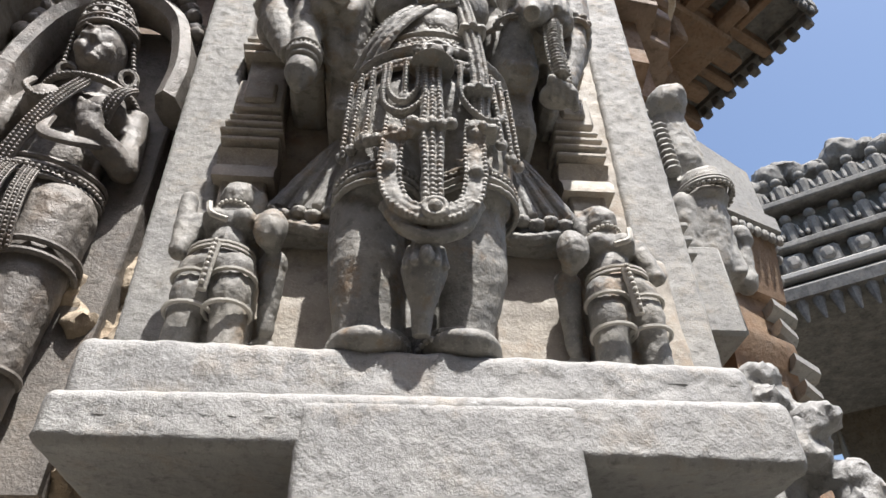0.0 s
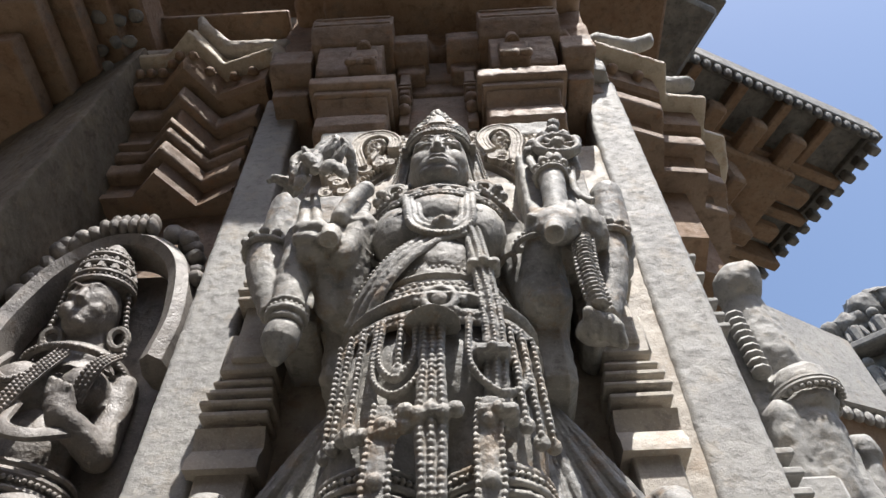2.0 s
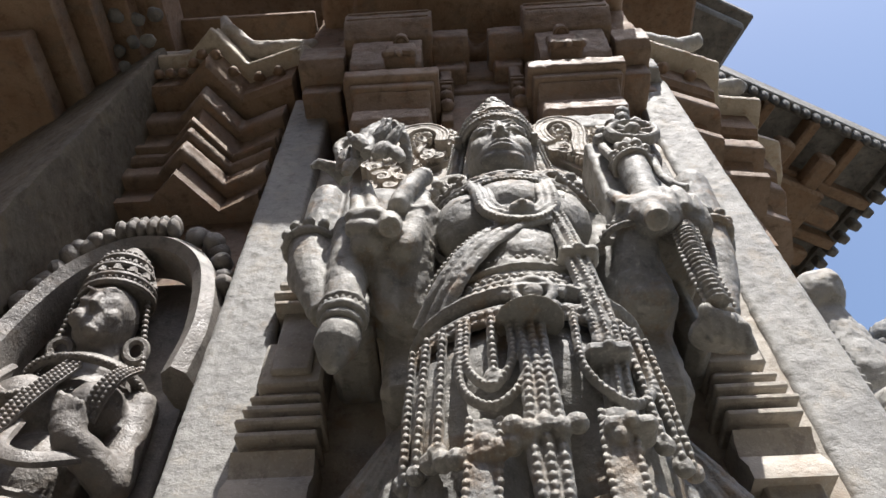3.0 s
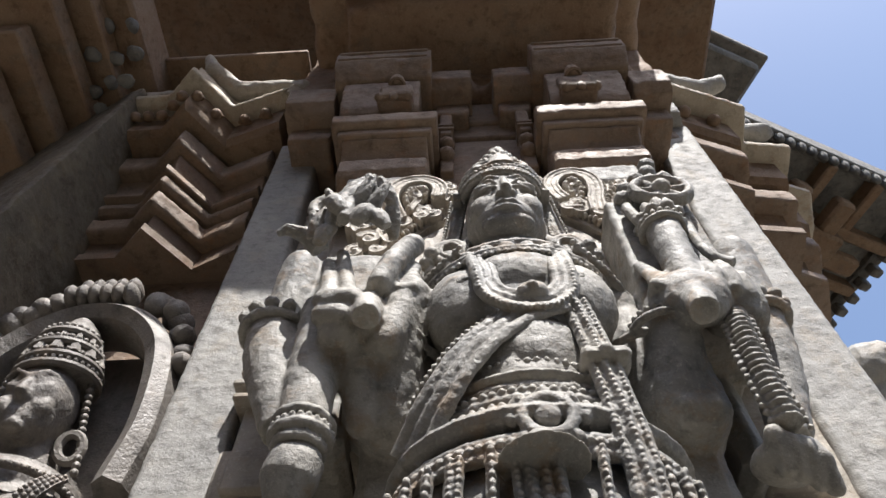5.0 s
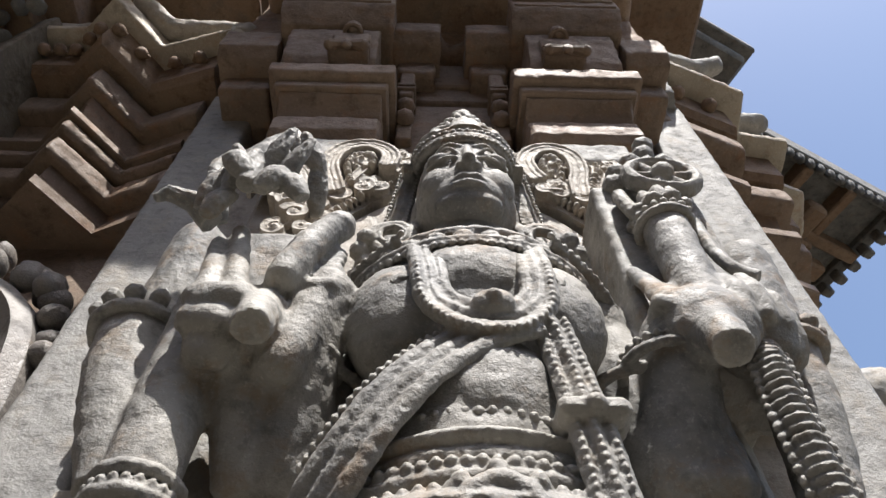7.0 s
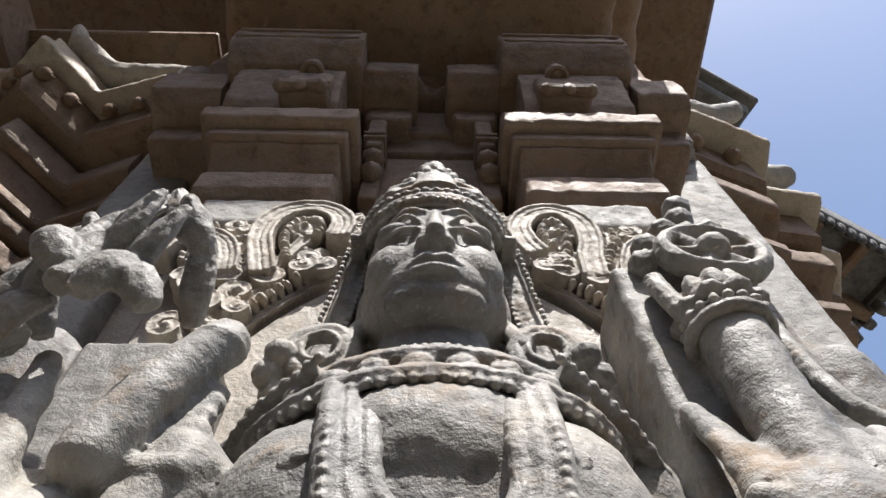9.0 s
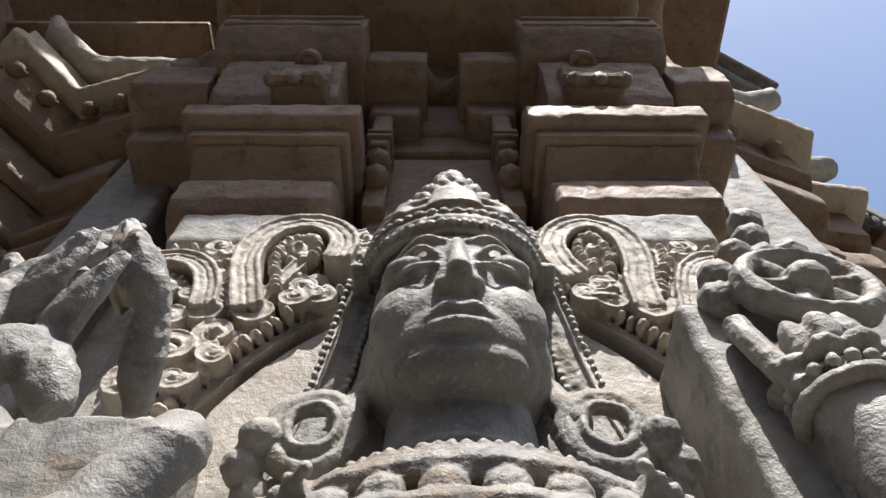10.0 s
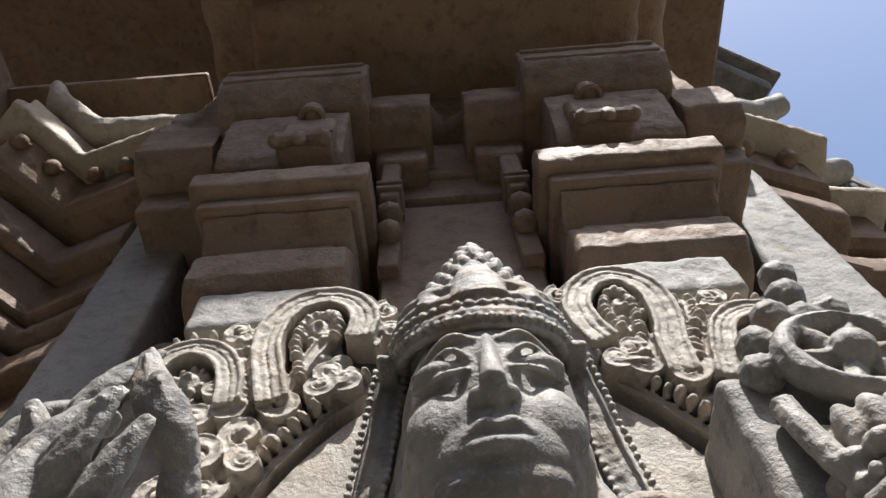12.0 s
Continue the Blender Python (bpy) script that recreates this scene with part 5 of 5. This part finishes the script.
part("course", Geo().loft(plan(0.05), [(0.01, 3.185), (0.0, 3.192), (0.0, 3.232), (0.02, 3.252)], 1.4).worn(0.006), M_CAP, ob)
part("cavetto", Geo().loft(plan(0.085), [(0.018, 3.118), (0.010, 3.15), (0.0, 3.184)], 1.4), M_RUST, ob)
part("fillet", Geo().loft(plan(0.075), [(0.004, 3.090), (0.0, 3.094), (0.0, 3.114), (0.003, 3.117)], 1.4), M_CAP, ob)
part("shaft", Geo().loft(plan(0.13), [(0.0, 2.90), (0.0, 3.09)], 1.4), M_RUST, ob)
g = Geo().limb((0.430, 0.742, 3.462), (0.52, 0.765, 3.468), 0.028, 0.026, 10).limb((0.52, 0.765, 3.468), (0.578, 0.762, 3.492), 0.026, 0.022, 10).limb((0.578, 0.762, 3.492), (0.592, 0.758, 3.520), 0.022, 0.013, 10)
part("horn_moulding", g.fused(0.005, 3, 0.003, 40), M_STRIP, ob, "pale horn-shaped roll moulding")
g = Geo().limb((0.60, 0.88, 3.462), (0.70, 0.885, 3.470), 0.026, 0.026, 10)
part("roll_moulding", g.fused(0.005, 3, 0.003, 40), M_STRIP, ob)
ob = tagged(new("capping_stone"), "broken pale stone on top of the jamb", "stone block")
part("block", Geo().loft([(0.345, 0.715), (0.415, 0.73), (0.44, 0.80)], [(0.0, 3.245), (0.0, 3.30), (0.01, 3.36), (0.05, 3.40)], 0.93).fused(0.006, 2, 0.004, 40), M_STRIP, ob)

# flat carved figure seen from its side, on its own pilaster
def side_statue():
    b, o = Geo(), Geo()
    P = lambda a, c, d: (0.587 + a, 1.02 + c, d - 0.052)
    b.ball(P(0.03, 0.0, 2.79), (0.05, 0.06, 0.055)).ball(P(0.045, -0.03, 2.80), (0.03, 0.03, 0.03))
    b.limb(P(0.03, 0.02, 2.74), P(0.03, 0.03, 2.60), 0.045, 0.055)
    b.ball(P(0.045, 0.0, 2.505), (0.055, 0.06, 0.045)).ball(P(0.04, 0.0, 2.46), (0.05, 0.055, 0.03))
    b.limb(P(0.03, 0.01, 2.42), P(0.015, 0.03, 2.30), 0.052, 0.050)
    b.box(0.54, 0.67, 1.02, 1.20, 2.22, 2.67)
    b.ball(P(0.115, 0.05, 2.40), (0.03, 0.04, 0.035)).limb(P(0.11, 0.05, 2.36), P(0.10, 0.05, 2.28), 0.025, 0.022)
    b.limb(P(-0.02, -0.01, 2.44), P(-0.03, 0.0, 2.32), 0.03, 0.025)
    for z in (2.478, 2.486):
        o.tube(ring(P(0.043, 0.0, z), 0.058, 0.062, 26), 0.006, 7, 1.0, True, (0, 0, 1))
    o.beads(ring(P(0.043, 0.0, 2.470), 0.058, 0.062, 30), 0.006, 2.2)
    for k in range(9):
        o.ball(P(-0.02, -0.02, 2.68 - 0.018 * k), (0.02, 0.02, 0.012), 8, 6)
    return Geo().take(b.fused(0.0045, 4, 0.003, 40)).take(o)

tagged(finish("side_statue", side_statue(), M_STRIP), "pale sunlit stone statue on the receding wall", "statue")
ob = tagged(new("side_pilaster"), "pale stepped pilaster behind the jamb", "pilaster")
part("shaft", Geo().box(0.41, 0.49, 0.96, 1.25, 1.6, 2.95, 0.006), M_STRIP, ob)
for z in (2.20, 2.235, 2.27, 2.55, 2.58, 2.62, 2.70, 2.76):
    part("moulding", Geo().box(0.41, 0.525, 0.945, 1.20, z, z + 0.014, 0.003), M_STRIP, ob)
part("block", Geo().box(0.47, 0.60, 0.985, 1.25, 2.05, 2.26, 0.008), M_STRIP, ob)
# broken small figure at the pedestal's end
g = Geo()
rnd = random.Random(5)
for k in range(16):
    g.ball((0.415 + 0.045 * rnd.random() + 0.004 * k, 0.76 + rnd.uniform(-0.03, 0.03), 1.84 - 0.015 * k), (0.028, 0.03, 0.022), 9, 7)
g.box(0.40, 0.46, 0.76, 0.93, 1.50, 1.84)
tagged(finish("broken_carving", g.fused(0.004, 2, 0.006, 50), M_SLAB), "broken grey stone carving at the end of the pedestal", "carving")

# ---- small pavilion front beyond ----
ob = tagged(new("shrine_front"), "pale stone shrine front with a toothed eave", "shrine")
part("panel", Geo().loft([(0.80, 1.25), (1.06, 1.40)], [(0.0, 2.70), (0.0, 2.93)], 1.9), M_STRIP, ob)
part("shelf", Geo().loft([(0.74, 1.20), (1.02, 1.32), (1.06, 1.50)], [(0.02, 2.60), (0.0, 2.61), (0.0, 2.66), (0.02, 2.68)], 1.9), M_STRIP, ob, "pale moulded shelf")
part("eave_face", Geo().loft([(0.76, 1.22), (1.00, 1.33), (1.05, 1.50)], [(0.06, 2.42), (0.01, 2.58), (0.0, 2.60)], 1.9), M_RUST, ob)
for k in range(10):
    t = k / 9
    part("tooth", Geo().ball((0.77 + 0.24 * t, 1.225 + 0.105 * t, 2.585), (0.012, 0.012, 0.018), 8, 6), M_STRIP, ob)
for k in range(10):
    t = k / 9
    part("tooth", Geo().ball((1.03 + 0.012 * (k % 2), 1.36 + 0.14 * t, 2.66 - 0.24 * t), (0.014, 0.014, 0.016), 8, 6), M_STRIP, ob)
part("bracket", Geo().loft([(0.74, 1.25), (0.95, 1.36)], [(0.05, 2.10), (0.03, 2.20), (0.0, 2.24), (0.0, 2.27), (0.04, 2.30), (0.04, 2.42)], 1.9), M_RUST, ob)
part("foot", Geo().loft([(0.66, 1.18), (0.86, 1.30)], [(0.0, 1.5), (0.0, 2.02), (0.03, 2.10)], 1.9), M_RUST, ob)
for k, z in enumerate((2.36, 2.30, 2.20, 2.13)):
    part("leaf", Geo().loft([(0.92, 1.33), (1.02 - 0.02 * (k % 2), 1.40)], [(0.02, z), (0.0, z + 0.012), (0.0, z + 0.03)], 1.6), M_STRIP, ob)

# ---- great eave beyond ----
TIP, TURN_Z = Vector((2.724, 2.243, 5.52)), Matrix(((-0.903, -0.43, 0), (-0.43, 0.903, 0), (0, 0, 1))).to_4x4()
EAVE = Matrix.Translation(TIP) @ TURN_Z

def great_eave(m, la, lb):
    ob = tagged(new("great_eave"), "deep temple eave with coffered ribs and toothed edge", "eave", "great eaves")
    part("roof", Geo().box(0.0, la, 0.0, lb, 0.0, 0.10, 0.01, m), M_FAR, ob)
    part("cornice", Geo().box(-0.02, la, -0.03, 0.04, -0.05, 0.12, 0.01, m).box(-0.05, 0.04, -0.02, lb, -0.05, 0.12, 0.01, m), M_FAR, ob)
    n = int(la / 0.075)
    for k in range(n):
        u = 0.04 + 0.075 * k
        part("bead", Geo().ball(m @ Vector((u, 0.0, -0.075)), (0.026, 0.026, 0.05), 8, 6), M_FAR, ob)
    for k in range(int(lb / 0.11)):
        v = 0.04 + 0.11 * k
        part("tooth", Geo().box(-0.045, 0.03, v, v + 0.06, -0.13, -0.04, 0.012, m), M_FAR, ob)
    for k in range(1, int(la / 0.33)):
        part("rib", Geo().box(0.33 * k, 0.33 * k + 0.07, 0.02, lb, -0.10, 0.01, 0.012, m), M_RUST, ob)
    for k in range(1, int(lb / 0.33)):
        part("cross_rib", Geo().box(0.02, la, 0.33 * k, 0.33 * k + 0.07, -0.12 - 0.10 * (k > 2), 0.01, 0.012, m), M_RUST, ob)
    return ob

great_eave(EAVE, 2.4, 2.6)
EAVE_B = Matrix.Translation((1.52, 1.26, 5.27)) @ TURN_Z
ob = tagged(new("corner_eave"), "dark jutting corner of the upper eave", "eave")
part("roof", Geo().box(0.0, 0.9, 0.0, 1.2, 0.0, 0.08, 0.01, EAVE_B), M_FAR, ob)
part("cornice", Geo().box(0.05, 0.9, 0.05, 1.2, -0.09, 0.0, 0.02, EAVE_B), M_FAR, ob)
part("crest", Geo().box(0.28, 0.9, 0.0, 0.5, 0.08, 0.20, 0.03, EAVE_B), M_FAR, ob)
# stepped courses carrying the great eave
ob = tagged(new("eave_corbels"), "rust-stained stepped corbels under the great eave", "corbel")
for u0, v0, z0, z1 in ((0.42, 0.36, -0.24, -0.10), (0.80, 0.62, -0.52, -0.24), (1.10, 0.86, -1.00, -0.52), (1.35, 1.10, -5.3, -1.0)):
    part("course", Geo().box(u0, 2.4, v0, 2.6, z0, z1, 0.02, EAVE), M_RUST, ob)
    if z0 > -1.5:
        for k in range(7):
            part("block", Geo().box(u0 + 0.06 + 0.30 * k, u0 + 0.18 + 0.30 * k, v0 - 0.20, v0 + 0.02, z0 + 0.03, z1, 0.02, EAVE), M_RUST, ob)
        for k in range(6):
            part("block", Geo().box(u0 - 0.22, u0 + 0.02, v0 + 0.10 + 0.30 * k, v0 + 0.22 + 0.30 * k, z0 + 0.03, z1, 0.02, EAVE), M_RUST, ob)

# ---- temple range across the court ----
FAR = pose(3.55, 5.06, 0, 0, 0, -34)
ob = tagged(new("temple_range"), "weathered grey temple range with carved friezes and toothed eave", "temple")
# Darker stone than the range above puts the eave's shade into the colour
part("wall", Geo().box(0.35, 7, 2.7, 4, 0, 5.2, 0.02, FAR), M_ROUGH, ob, "lower wall darkened for its deep shade")
part("eave", Geo().take(Geo().loft([(-0.2, 0.0), (7.0, 0.0)], [(0.30, 4.95), (0.02, 5.05), (0.0, 5.16), (0.35, 5.42)], 4.0), FAR), M_FAR, ob)
for k in range(24):
    part("tooth", Geo().tube([FAR @ Vector((-0.12 + 0.15 * k, 0.10, 5.05)), FAR @ Vector((-0.12 + 0.15 * k, 0.10, 4.82))], [0.065, 0.012], 8), M_FAR, ob)
for k in range(5):
    part("ledge", Geo().box(0.0 + 1.4 * k, 1.3 + 1.4 * k, 0.06, 0.5, 5.30 + 0.05 * (k % 2), 5.38 + 0.05 * (k % 2), 0.02, FAR), M_STRIP, ob)
part("frieze_wall", Geo().box(0.1, 7, 0.45, 4, 5.3, 6.7, 0.02, FAR), M_FAR, ob)
for row, z in enumerate((5.78, 6.30)):
    part("ledge", Geo().box(-0.1, 7, 0.25 - 0.05 * row, 1, z, z + 0.09, 0.02, FAR), M_FAR, ob)
    for k in range(16):
        x = 0.05 + 0.24 * k + 0.07 * row
        f = Geo().limb((x, 0.36, z + 0.10), (x, 0.36, z + 0.30), 0.06, 0.075, 9).ball((x, 0.33, z + 0.40), 0.06, 9, 7).limb((x - 0.07, 0.34, z + 0.3), (x - 0.09, 0.30, z + 0.16), 0.025, 0.022, 7).limb((x + 0.07, 0.34, z + 0.3), (x + 0.09, 0.30, z + 0.16), 0.025, 0.022, 7)
        part("relief", Geo().take(f, FAR), M_FAR, ob)
for k in range(14):
    x = 0.0 + 0.32 * k
    part("frieze_block", Geo().box(x, x + 0.24, 0.30, 0.6, 5.50, 5.74, 0.03, FAR).box(x + 0.06, x + 0.18, 0.26, 0.4, 5.55, 5.70, 0.03, FAR), M_FAR, ob)
rnd = random.Random(9)
for k in range(22):
    x = -0.05 + 0.20 * k
    r = rnd.uniform(0.16, 0.26)
    part("coping_stone", Geo().ball(FAR @ Vector((x, 0.6 + rnd.uniform(-0.1, 0.1), 6.78 + rnd.uniform(-0.08, 0.1) + (0.12 if k > 2 else -0.1))), (r, r, r * 0.75), 9, 7).fused(0.03, 1, 0.05, 6), M_FAR, ob)
